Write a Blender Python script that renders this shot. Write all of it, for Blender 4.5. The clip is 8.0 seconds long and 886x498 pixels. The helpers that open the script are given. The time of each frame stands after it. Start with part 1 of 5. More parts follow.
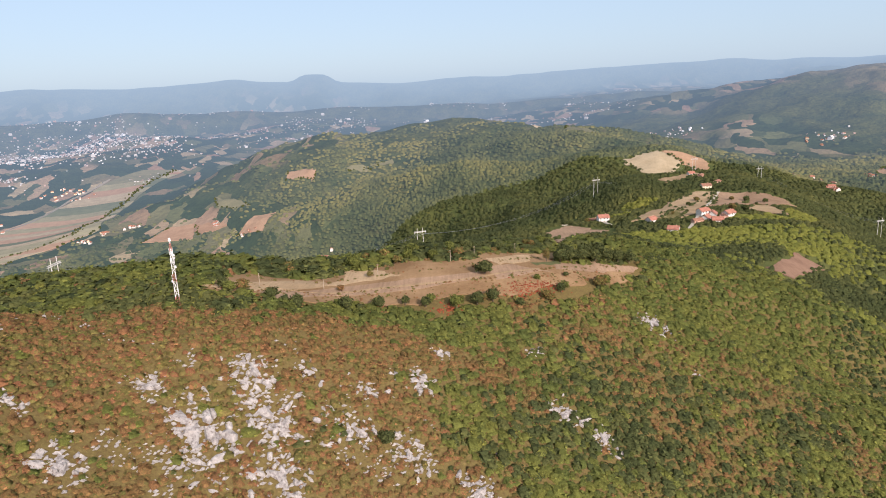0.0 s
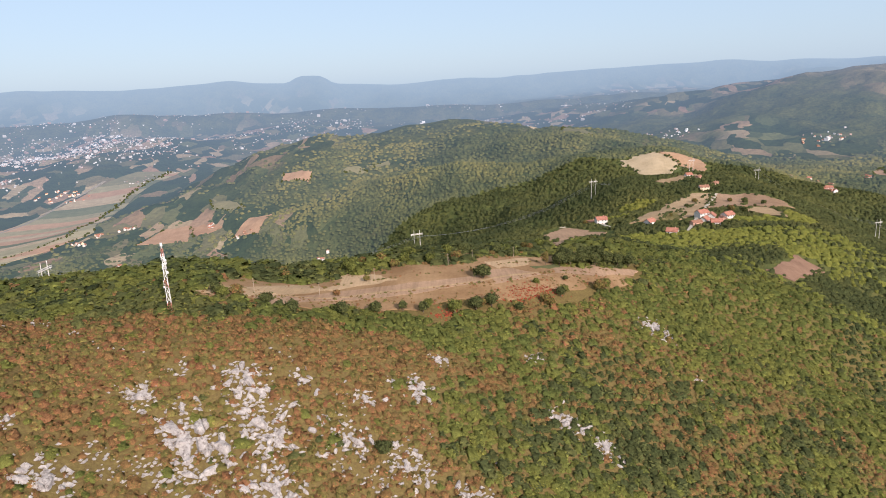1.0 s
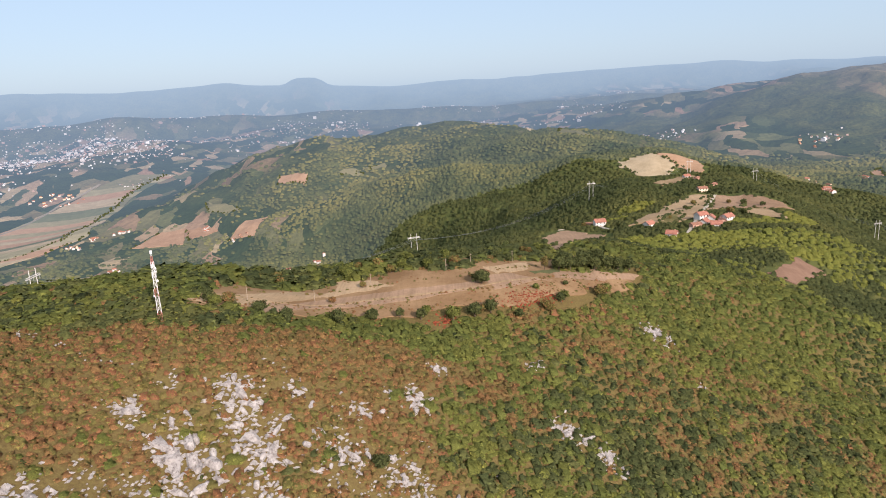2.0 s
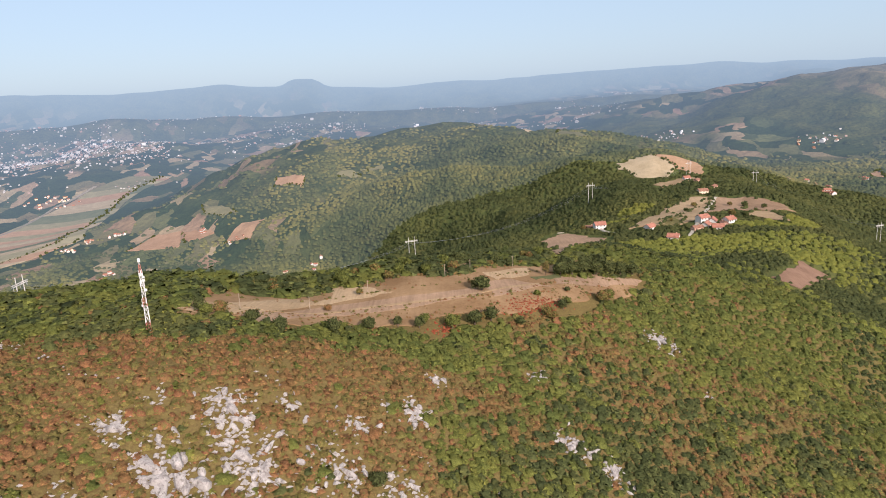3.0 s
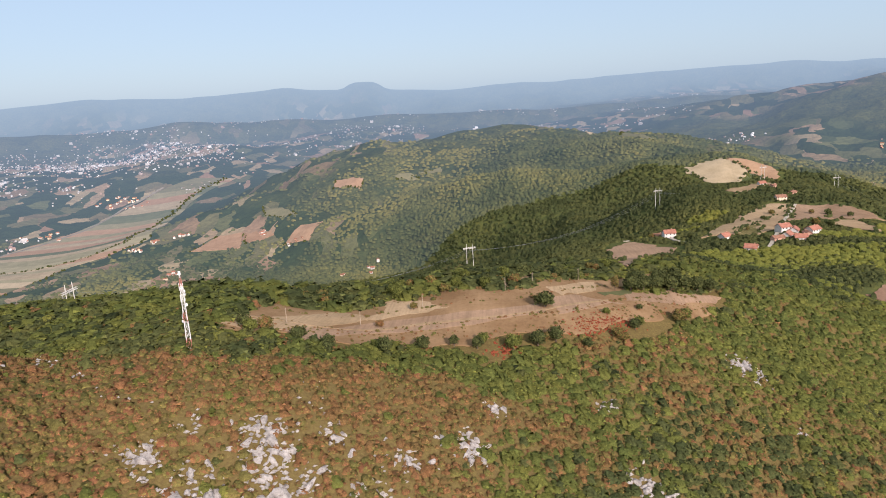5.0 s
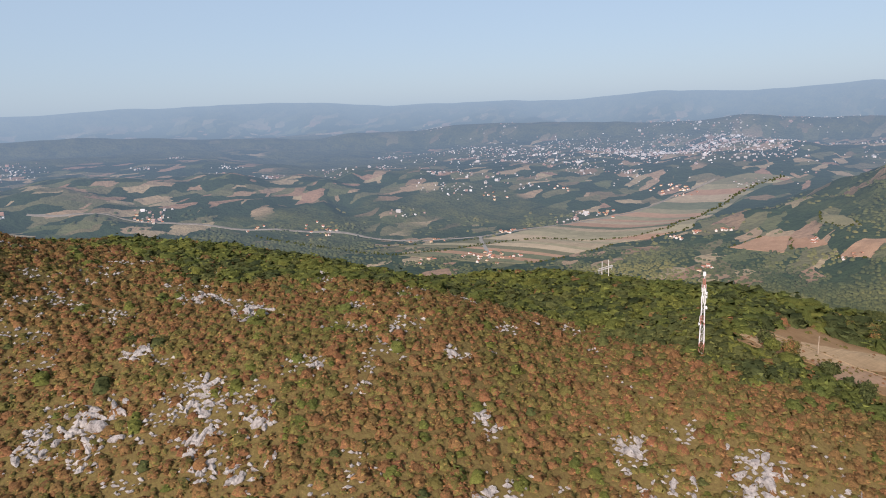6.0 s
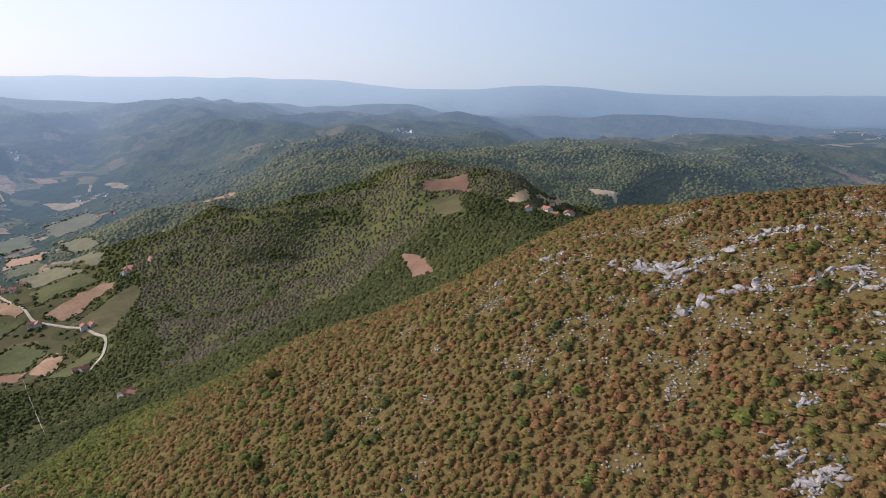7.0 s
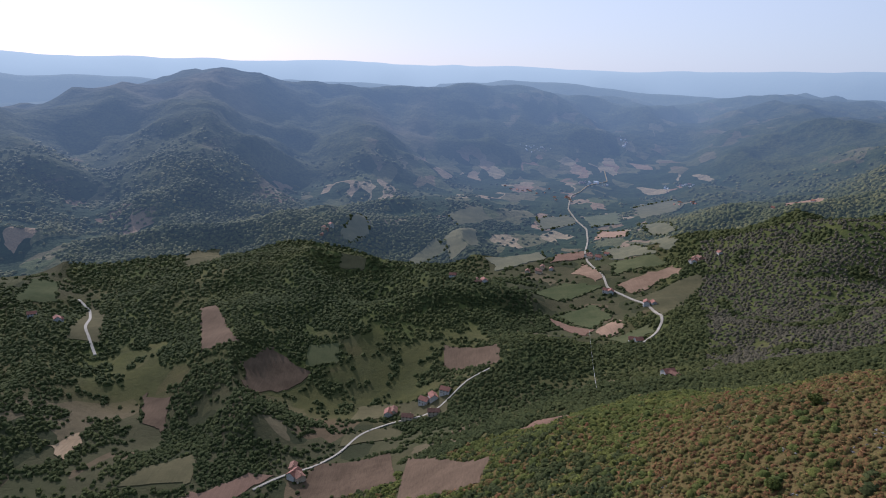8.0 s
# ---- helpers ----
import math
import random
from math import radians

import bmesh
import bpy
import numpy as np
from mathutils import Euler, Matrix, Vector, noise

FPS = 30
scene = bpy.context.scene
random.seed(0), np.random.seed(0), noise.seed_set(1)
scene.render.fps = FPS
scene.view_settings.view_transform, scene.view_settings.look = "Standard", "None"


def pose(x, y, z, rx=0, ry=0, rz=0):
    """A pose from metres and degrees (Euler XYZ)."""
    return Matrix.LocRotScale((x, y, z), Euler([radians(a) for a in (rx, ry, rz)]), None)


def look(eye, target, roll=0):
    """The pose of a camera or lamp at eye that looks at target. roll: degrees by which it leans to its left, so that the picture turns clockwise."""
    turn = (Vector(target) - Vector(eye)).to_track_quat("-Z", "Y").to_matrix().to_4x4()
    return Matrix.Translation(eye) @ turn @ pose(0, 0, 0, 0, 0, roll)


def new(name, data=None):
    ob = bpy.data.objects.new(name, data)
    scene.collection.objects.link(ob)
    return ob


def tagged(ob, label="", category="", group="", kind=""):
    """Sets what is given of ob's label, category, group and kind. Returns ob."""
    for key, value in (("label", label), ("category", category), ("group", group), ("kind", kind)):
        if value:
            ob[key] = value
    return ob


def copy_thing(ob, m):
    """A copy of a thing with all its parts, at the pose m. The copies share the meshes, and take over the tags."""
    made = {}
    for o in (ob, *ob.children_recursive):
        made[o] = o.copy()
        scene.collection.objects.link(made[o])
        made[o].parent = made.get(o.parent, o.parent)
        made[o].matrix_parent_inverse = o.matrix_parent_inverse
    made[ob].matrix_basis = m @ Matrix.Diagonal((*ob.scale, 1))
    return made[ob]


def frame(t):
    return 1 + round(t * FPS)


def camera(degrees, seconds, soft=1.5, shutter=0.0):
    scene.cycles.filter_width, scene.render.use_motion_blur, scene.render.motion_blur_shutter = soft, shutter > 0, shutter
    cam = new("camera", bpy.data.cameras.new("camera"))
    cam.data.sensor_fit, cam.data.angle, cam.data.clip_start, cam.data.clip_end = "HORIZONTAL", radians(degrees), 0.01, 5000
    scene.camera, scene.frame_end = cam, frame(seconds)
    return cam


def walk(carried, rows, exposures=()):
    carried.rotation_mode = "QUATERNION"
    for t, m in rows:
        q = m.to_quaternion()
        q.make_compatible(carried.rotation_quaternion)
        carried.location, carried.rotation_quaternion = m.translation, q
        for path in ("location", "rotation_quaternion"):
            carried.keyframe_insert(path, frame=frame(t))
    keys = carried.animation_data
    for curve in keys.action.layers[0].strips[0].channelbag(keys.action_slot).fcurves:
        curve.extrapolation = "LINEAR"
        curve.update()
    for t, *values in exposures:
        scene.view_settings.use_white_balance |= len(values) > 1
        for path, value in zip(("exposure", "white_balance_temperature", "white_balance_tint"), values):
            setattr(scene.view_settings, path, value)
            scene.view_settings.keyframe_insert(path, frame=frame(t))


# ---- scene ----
cam = camera(66.12, 8.0, soft=1.0)
PATH = [
    (0, pose(-0.00, 0.00, 0.00, 76.38, 2.49, 0.00)),
    (0.5, pose(-0.37, 2.72, -0.04, 76.38, 2.51, -0.18)),
    (1, pose(-0.70, 5.81, -0.02, 76.47, 2.51, -0.32)),
    (1.5, pose(-0.87, 9.15, 0.09, 76.54, 2.63, -0.50)),
    (3, pose(-1.68, 22.72, 0.37, 76.66, 2.71, -0.86)),
    (3.5, pose(-1.60, 27.79, 0.20, 76.75, 2.89, -0.95)),
    (4, pose(-1.58, 33.51, -0.10, 76.87, 3.05, -1.05)),
    (4.2, pose(-1.67, 35.96, -0.20, 76.89, 3.05, -1.07)),
    (5.3, pose(-3.70, 50.63, -0.45, 77.39, 2.96, 11.25)),
    (5.5, pose(-4.21, 53.03, -0.40, 77.70, 2.81, 18.71)),
    (5.8, pose(-4.91, 56.47, -0.26, 78.09, 2.47, 34.64)),
    (6, pose(-5.39, 58.62, -0.17, 78.42, 1.90, 48.49)),
    (6.2, pose(-5.80, 60.66, -0.09, 78.60, 1.04, 64.80)),
    (6.5, pose(-6.34, 63.71, 0.05, 78.18, 0.01, 90.59)),
    (6.7, pose(-6.69, 65.49, 0.14, 77.92, -0.77, 107.64)),
    (7, pose(-7.10, 67.70, 0.28, 77.17, -1.30, 132.56)),
    (7.3, pose(-7.44, 69.41, 0.40, 76.40, -2.08, 157.22)),
    (7.5, pose(-7.84, 70.41, 0.46, 75.80, -1.68, 173.41)),
    (7.65, pose(-8.34, 71.02, 0.48, 75.70, -1.62, 177.60)),
    (7.8, pose(-8.84, 71.62, 0.50, 75.63, -1.55, 178.85)),
    (8, pose(-9.50, 72.42, 0.53, 75.59, -1.51, 179.43)),
]
walk(cam, PATH, [(0.0, 0.58, 6600, 24), (5.3, 0.48, 6600, 24), (6.5, 0.20, 6500, 24), (7.0, 0.22, 6150, 25), (7.5, -0.10, 5650, 25), (8.0, -0.17, 5550, 25)])

# ---- sky, sun ----
SUN_YAW, SUN_UP = 208.0, 25.0
toward = Vector((-math.sin(radians(SUN_YAW)) * math.cos(radians(SUN_UP)), math.cos(radians(SUN_YAW)) * math.cos(radians(SUN_UP)), math.sin(radians(SUN_UP))))
world = bpy.data.worlds.new("sky")
world.use_nodes = True
scene.world = world
sky_node = world.node_tree.nodes.new("ShaderNodeTexSky")
sky_node.sky_type, sky_node.sun_disc = "NISHITA", False
sky_node.sun_elevation = radians(SUN_UP)
sky_node.sun_rotation = math.atan2(toward.x, toward.y)
sky_node.altitude, sky_node.air_density, sky_node.dust_density, sky_node.ozone_density = 300, 1.0, 1.4, 2.5
world.node_tree.nodes["Background"].inputs["Strength"].default_value = 0.086
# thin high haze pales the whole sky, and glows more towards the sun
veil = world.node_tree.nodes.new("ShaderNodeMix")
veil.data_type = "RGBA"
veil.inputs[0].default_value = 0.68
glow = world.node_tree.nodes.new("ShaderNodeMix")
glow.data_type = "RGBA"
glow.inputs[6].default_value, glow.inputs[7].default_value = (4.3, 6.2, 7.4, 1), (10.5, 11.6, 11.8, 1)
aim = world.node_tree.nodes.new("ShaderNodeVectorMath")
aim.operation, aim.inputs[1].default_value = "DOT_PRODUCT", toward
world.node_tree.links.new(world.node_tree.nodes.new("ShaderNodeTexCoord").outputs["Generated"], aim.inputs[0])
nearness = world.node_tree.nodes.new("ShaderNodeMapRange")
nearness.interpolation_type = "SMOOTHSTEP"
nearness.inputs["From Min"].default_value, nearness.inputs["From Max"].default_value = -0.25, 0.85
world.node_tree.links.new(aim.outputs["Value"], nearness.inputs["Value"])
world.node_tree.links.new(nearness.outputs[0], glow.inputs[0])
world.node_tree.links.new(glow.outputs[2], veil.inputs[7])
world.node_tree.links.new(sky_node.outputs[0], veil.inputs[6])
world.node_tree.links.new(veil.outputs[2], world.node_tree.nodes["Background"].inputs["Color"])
sun = new("sun", bpy.data.lights.new("sun", "SUN"))
sun.data.energy, sun.data.angle, sun.data.color = 5.0, radians(0.6), (1.0, 0.93, 0.82)
sun.matrix_world = look(toward * 900, (0, 0, 0))

# ---- materials ----
class Nodes:
    """A short way to write a node material."""

    def __init__(self, name):
        self.m = bpy.data.materials.new(name)
        self.m.use_nodes = True
        self.t = self.m.node_tree
        self.b = self.t.nodes["Principled BSDF"]
        self.out = self.t.nodes["Material Output"]

    def n(self, kind, **sets):
        node = self.t.nodes.new(kind)
        for key, value in sets.items():
            node.inputs[key].default_value = value
        return node

    def link(self, a, b):
        self.t.links.new(a, b)

    def place(self):
        return self.n("ShaderNodeNewGeometry").outputs["Position"]

    def noise(self, scale, detail=4.0, rough=0.55, stretch=None):
        node = self.n("ShaderNodeTexNoise", Scale=scale, Detail=detail, Roughness=rough)
        vec = self.place()
        if stretch:
            mapping = self.n("ShaderNodeMapping")
            mapping.inputs["Scale"].default_value = stretch
            self.link(vec, mapping.inputs["Vector"])
            vec = mapping.outputs[0]
        self.link(vec, node.inputs["Vector"])
        return node.outputs["Fac"]

    def ramp(self, fac, stops):
        node = self.n("ShaderNodeValToRGB")
        ramp = node.color_ramp
        while len(ramp.elements) < len(stops):
            ramp.elements.new(0.5)
        for e, (p, c) in zip(ramp.elements, stops):
            e.position, e.color = p, (*c, 1)
        self.link(fac, node.inputs[0])
        return node.outputs[0]

    def math(self, op, a, b, clamp=False):
        node = self.n("ShaderNodeMath")
        node.operation, node.use_clamp = op, clamp
        for i, v in enumerate((a, b)):
            if isinstance(v, (int, float)):
                node.inputs[i].default_value = v
            else:
                self.link(v, node.inputs[i])
        return node.outputs[0]

    def mix(self, fac, a, b, blend="MIX"):
        node = self.t.nodes.new("ShaderNodeMix")
        node.data_type, node.blend_type = "RGBA", blend
        for i, v in ((0, fac), (6, a), (7, b)):
            if isinstance(v, (int, float)):
                node.inputs[i].default_value = v
            elif isinstance(v, tuple):
                node.inputs[i].default_value = (*v, 1)
            else:
                self.link(v, node.inputs[i])
        return node.outputs[2]

    def attribute(self, name):
        node = self.t.nodes.new("ShaderNodeAttribute")
        node.attribute_name = name
        return node

    def bump(self, height, strength=0.4, distance=0.3):
        node = self.n("ShaderNodeBump", Strength=strength, Distance=distance)
        self.link(height, node.inputs["Height"])
        self.link(node.outputs[0], self.b.inputs["Normal"])

    def finish(self, colour, rough=0.85, spec=0.25, metal=0.0):
        if isinstance(colour, tuple):
            self.b.inputs["Base Color"].default_value = (*colour, 1)
        else:
            self.link(colour, self.b.inputs["Base Color"])
        self.b.inputs["Roughness"].default_value = rough
        self.b.inputs["Specular IOR Level"].default_value = spec
        self.b.inputs["Metallic"].default_value = metal
        return self.m


def foliage(name, stops, patch=26.0, spread=0.5, fine=2.2, other=None):
    """Leaves: each clump has its own shade, stands of trees share a tint, and single branches turn earlier or later."""
    k = Nodes(name)
    island = k.n("ShaderNodeNewGeometry").outputs["Random Per Island"]
    tint = k.attribute("tint").outputs["Fac"]
    fac = k.math("ADD", k.math("MULTIPLY", tint, 1 - spread), k.math("MULTIPLY", island, spread * 0.3))
    fac = k.math("ADD", fac, k.math("MULTIPLY", k.noise(1 / patch, 3), spread * 0.55), True)
    colour = k.ramp(fac, stops)
    if other:
        turned = k.math("ADD", k.math("MULTIPLY", k.noise(0.42, 4, 0.7), 0.8), k.math("MULTIPLY", island, 0.2))
        colour = k.mix(k.ramp(turned, [(0.50, (0, 0, 0)), (0.60, (1, 1, 1))]), colour, k.ramp(fac, other))
    # crown cores take a tone a little below middle, each spray a random one
    spray = k.ramp(k.attribute("spray_tone").outputs["Fac"], [(0.0, (0.58, 0.59, 0.60)), (0.5, (0.95, 0.95, 0.95)), (1.0, (1.38, 1.34, 1.24))])
    colour = k.mix(1.0, colour, spray, "MULTIPLY")
    leaf = k.noise(fine, 3, 0.7)
    colour = k.mix(0.8, colour, k.ramp(leaf, [(0.30, (0.45, 0.45, 0.46)), (0.46, (0.85, 0.85, 0.85)), (0.58, (1.15, 1.14, 1.1)), (0.72, (1.45, 1.42, 1.32))]), "MULTIPLY")
    k.bump(leaf, 0.55, 0.5 / fine)
    k.finish(colour, 0.95, 0.03)
    through_leaf = k.t.nodes.new("ShaderNodeBsdfTranslucent")
    k.link(colour, through_leaf.inputs["Color"])
    blend = k.n("ShaderNodeMixShader", Fac=0.1)
    k.link(k.b.outputs[0], blend.inputs[1])
    k.link(through_leaf.outputs[0], blend.inputs[2])
    k.link(blend.outputs[0], k.out.inputs["Surface"])
    return k.m


RUSSET = [(0.05, (0.125, 0.100, 0.040)), (0.3, (0.180, 0.107, 0.045)), (0.5, (0.205, 0.102, 0.049)), (0.72, (0.205, 0.090, 0.048)), (0.95, (0.205, 0.132, 0.056))]
OLIVE = [(0.05, (0.082, 0.084, 0.030)), (0.35, (0.118, 0.110, 0.036)), (0.65, (0.158, 0.130, 0.044)), (0.95, (0.185, 0.130, 0.050))]
DARK_STOPS = [(0.05, (0.036, 0.050, 0.021)), (0.4, (0.060, 0.072, 0.028)), (0.75, (0.100, 0.104, 0.036)), (0.95, (0.150, 0.138, 0.044))]
GREEN = [(0.05, (0.058, 0.078, 0.024)), (0.35, (0.090, 0.106, 0.030)), (0.7, (0.135, 0.138, 0.035)), (0.95, (0.185, 0.168, 0.041))]
LIME = [(0.05, (0.078, 0.100, 0.026)), (0.35, (0.118, 0.134, 0.032)), (0.7, (0.165, 0.168, 0.038)), (0.95, (0.215, 0.195, 0.045))]
MAT = {}
MAT["russet"] = foliage("russet_leaves", RUSSET, other=OLIVE)
MAT["olive"] = foliage("olive_leaves", OLIVE, other=RUSSET)
MAT["green"] = foliage("green_leaves", GREEN)
MAT["lime"] = foliage("yellow_green_leaves", LIME)
MAT["red_leaves"] = foliage("red_leaves", [(0.1, (0.20, 0.045, 0.028)), (0.5, (0.27, 0.07, 0.038)), (0.9, (0.24, 0.12, 0.05))])
MAT["grey"] = foliage("grey_brown_leaves", [(0.05, (0.082, 0.076, 0.048)), (0.4, (0.110, 0.098, 0.066)), (0.75, (0.132, 0.115, 0.078)), (0.95, (0.155, 0.130, 0.082))], 60, 0.5, 1.1)
MAT["dark"] = foliage("dark_leaves", DARK_STOPS, 60, 0.5, 1.1)


def mosaic(k, scale, wooded=0.5):
    """Small fields, meadows and copses, each its own colour."""
    mapping = k.n("ShaderNodeMapping")
    mapping.inputs["Scale"].default_value, mapping.inputs["Rotation"].default_value = (1, 0.55, 0.0), (0, 0, 0.5)
    warp = k.n("ShaderNodeVectorMath")
    warp.operation = "MULTIPLY_ADD"
    wobble = k.n("ShaderNodeTexNoise", Scale=0.006, Detail=3.0)
    k.link(k.place(), wobble.inputs["Vector"])
    k.link(wobble.outputs["Color"], warp.inputs[0])
    warp.inputs[1].default_value = (90, 90, 0)
    k.link(k.place(), warp.inputs[2])
    k.link(warp.outputs[0], mapping.inputs["Vector"])
    cells = k.n("ShaderNodeTexVoronoi", Scale=scale)
    cells.distance = "CHEBYCHEV"
    k.link(mapping.outputs[0], cells.inputs["Vector"])
    shade = k.n("ShaderNodeSeparateColor")
    k.link(cells.outputs["Color"], shade.inputs[0])
    crop = k.ramp(shade.outputs[0], [(0.0, (0.030, 0.045, 0.020)), (wooded, (0.035, 0.052, 0.022)), (wooded + 0.04, (0.10, 0.11, 0.045)), (0.68, (0.13, 0.115, 0.06)), (0.78, (0.09, 0.10, 0.042)), (0.86, (0.24, 0.15, 0.095)), (0.95, (0.28, 0.22, 0.13))])
    return k.mix(0.5, crop, k.ramp(k.noise(0.09, 5, 0.7), [(0.3, (0.55, 0.55, 0.55)), (0.6, (1.2, 1.2, 1.2))]), "MULTIPLY")


def ground_material():
    k = Nodes("dry_hillside")
    cover = k.n("ShaderNodeSeparateColor")
    k.link(k.attribute("cover").outputs["Color"], cover.inputs[0])
    fine = k.noise(0.9, 6, 0.75)
    broad = k.noise(0.02, 4)
    grass = k.ramp(fine, [(0.3, (0.058, 0.048, 0.021)), (0.45, (0.112, 0.078, 0.033)), (0.55, (0.115, 0.092, 0.033)), (0.7, (0.18, 0.122, 0.055))])
    wood = k.ramp(k.noise(0.06, 6, 0.7), [(0.3, (0.036, 0.048, 0.019)), (0.5, (0.060, 0.074, 0.026)), (0.68, (0.092, 0.096, 0.030))])
    wood = k.mix(k.ramp(broad, [(0.4, (0, 0, 0)), (0.65, (1, 1, 1))]), wood, k.mix(0.5, wood, (0.10, 0.10, 0.03)))
    colour = k.mix(cover.outputs[1], grass, wood)
    pasture = k.mix(0.7, mosaic(k, 0.022, 0.16), (0.044, 0.042, 0.023))
    colour = k.mix(cover.outputs[2], colour, pasture)
    k.bump(k.noise(0.16, 6, 0.7), 0.6, 2.0)
    return k.finish(colour, 1.0, 0.02)


MAT["ground"] = ground_material()


def painted_haze(k):
    """Haze painted onto far surfaces as emission, stronger with distance and brighter sunward."""
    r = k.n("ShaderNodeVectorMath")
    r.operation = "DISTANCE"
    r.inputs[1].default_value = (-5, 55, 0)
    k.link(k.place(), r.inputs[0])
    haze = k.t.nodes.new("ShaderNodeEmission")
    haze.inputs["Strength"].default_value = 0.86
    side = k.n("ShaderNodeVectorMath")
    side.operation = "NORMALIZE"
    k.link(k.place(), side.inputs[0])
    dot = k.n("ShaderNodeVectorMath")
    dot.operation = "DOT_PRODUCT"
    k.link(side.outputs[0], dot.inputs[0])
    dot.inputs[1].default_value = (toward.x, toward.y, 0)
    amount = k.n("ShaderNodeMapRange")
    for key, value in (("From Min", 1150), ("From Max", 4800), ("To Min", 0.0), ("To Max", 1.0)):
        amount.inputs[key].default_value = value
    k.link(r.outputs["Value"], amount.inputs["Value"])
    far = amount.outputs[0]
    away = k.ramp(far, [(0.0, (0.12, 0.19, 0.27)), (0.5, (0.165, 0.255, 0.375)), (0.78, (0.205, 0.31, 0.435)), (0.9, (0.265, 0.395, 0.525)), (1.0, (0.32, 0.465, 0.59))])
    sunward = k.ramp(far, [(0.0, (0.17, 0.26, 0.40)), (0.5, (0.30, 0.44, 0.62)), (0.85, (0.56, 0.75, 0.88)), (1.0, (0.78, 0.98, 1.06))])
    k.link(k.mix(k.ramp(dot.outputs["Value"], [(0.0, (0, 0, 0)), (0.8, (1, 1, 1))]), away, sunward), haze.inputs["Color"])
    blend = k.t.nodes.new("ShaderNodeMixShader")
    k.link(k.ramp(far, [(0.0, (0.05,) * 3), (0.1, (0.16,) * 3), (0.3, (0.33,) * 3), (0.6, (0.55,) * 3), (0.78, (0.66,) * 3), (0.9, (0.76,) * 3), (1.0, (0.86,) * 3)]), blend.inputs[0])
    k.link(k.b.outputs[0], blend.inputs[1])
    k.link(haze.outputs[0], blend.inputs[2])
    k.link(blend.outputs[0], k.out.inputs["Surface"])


def distance_material():
    """Far land, with painted haze mixed over its colours as emission."""
    k = Nodes("haze_painted_distance")
    cover = k.n("ShaderNodeSeparateColor")
    k.link(k.attribute("cover").outputs["Color"], cover.inputs[0])
    wood = k.ramp(k.noise(0.012, 6, 0.7), [(0.35, (0.034, 0.048, 0.022)), (0.6, (0.076, 0.082, 0.031))])
    clump = k.noise(0.11, 4, 0.7)
    wood = k.mix(0.8, wood, k.ramp(clump, [(0.32, (0.45, 0.47, 0.5)), (0.5, (1, 1, 1)), (0.68, (1.5, 1.45, 1.3))]), "MULTIPLY")
    moor = k.ramp(k.noise(0.02, 6, 0.65), [(0.35, (0.085, 0.075, 0.036)), (0.62, (0.17, 0.14, 0.075))])
    k.finish(k.mix(cover.outputs[0], k.mix(cover.outputs[2], wood, mosaic(k, 0.021, 0.58)), moor), 1.0, 0.02)
    k.bump(k.noise(0.012, 6, 0.62), 0.8, 26.0)
    painted_haze(k)
    return k.m


MAT["distance"] = distance_material()


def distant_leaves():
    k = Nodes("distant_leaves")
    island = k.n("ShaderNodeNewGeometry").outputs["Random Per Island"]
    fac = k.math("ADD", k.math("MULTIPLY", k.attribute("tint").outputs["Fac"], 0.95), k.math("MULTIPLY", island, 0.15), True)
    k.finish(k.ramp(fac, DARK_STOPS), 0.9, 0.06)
    # haze over the far crowns is emission mixed into the leaves
    painted_haze(k)
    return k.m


MAT["distant_leaves"] = distant_leaves()


def soil(name, dark, light, rows=0.0, angle=0.0, hazed=False):
    """Ploughed or mown ground, with faint working lines."""
    k = Nodes(name)
    tone = k.n("ShaderNodeObjectInfo").outputs["Random"]
    colour = k.ramp(k.math("ADD", k.math("MULTIPLY", k.noise(0.05, 5, 0.6), 0.75), k.math("MULTIPLY", tone, 0.25)), [(0.3, dark), (0.68, light)])
    colour = k.mix(0.5, colour, k.ramp(k.noise(0.6, 6, 0.7), [(0.3, (0.72, 0.72, 0.70)), (0.65, (1.15, 1.15, 1.12))]), "MULTIPLY")
    streak = k.noise(0.9, 3, 0.6, (math.cos(angle) * 0.9 + 0.05, 0.06, 0.3))
    colour = k.mix(rows, colour, k.ramp(streak, [(0.35, (0.6, 0.6, 0.55)), (0.6, (1.2, 1.15, 1.1))]), "MULTIPLY")
    k.bump(streak, 0.3, 0.2)
    k.finish(colour, 1.0, 0.02)
    # far fields get haze painted on as emission
    if hazed:
        painted_haze(k)
    return k.m


def plain(name, colour, rough=0.8, spec=0.3, metal=0.0, grain=3.0, depth=0.25):
    """Paint, plaster, metal or concrete with a little dirt and grain."""
    k = Nodes(name)
    dirt = k.noise(grain * 0.25, 5, 0.65)
    out = k.mix(1.0, colour, k.ramp(dirt, [(0.3, (1 - depth,) * 3), (0.6, (1.05,) * 3)]), "MULTIPLY")
    k.bump(k.noise(grain * 4, 4), 0.15, 0.02)
    return k.finish(out, rough, spec, metal)


MAT["ploughed"] = soil("ploughed_soil", (0.185, 0.122, 0.080), (0.28, 0.19, 0.128), 0.35)
MAT["red_soil"] = soil("red_soil", (0.14, 0.086, 0.060), (0.205, 0.130, 0.092), 0.3)
MAT["dull_soil"] = soil("fallow_soil", (0.085, 0.060, 0.040), (0.14, 0.098, 0.066), 0.3)
MAT["stubble"] = soil("stubble", (0.235, 0.165, 0.098), (0.35, 0.255, 0.16), 0.3)
MAT["meadow"] = soil("dry_meadow", (0.075, 0.070, 0.037), (0.125, 0.108, 0.057), 0.2)
MAT["pale_meadow"] = soil("pale_meadow", (0.21, 0.165, 0.085), (0.31, 0.245, 0.14), 0.25)
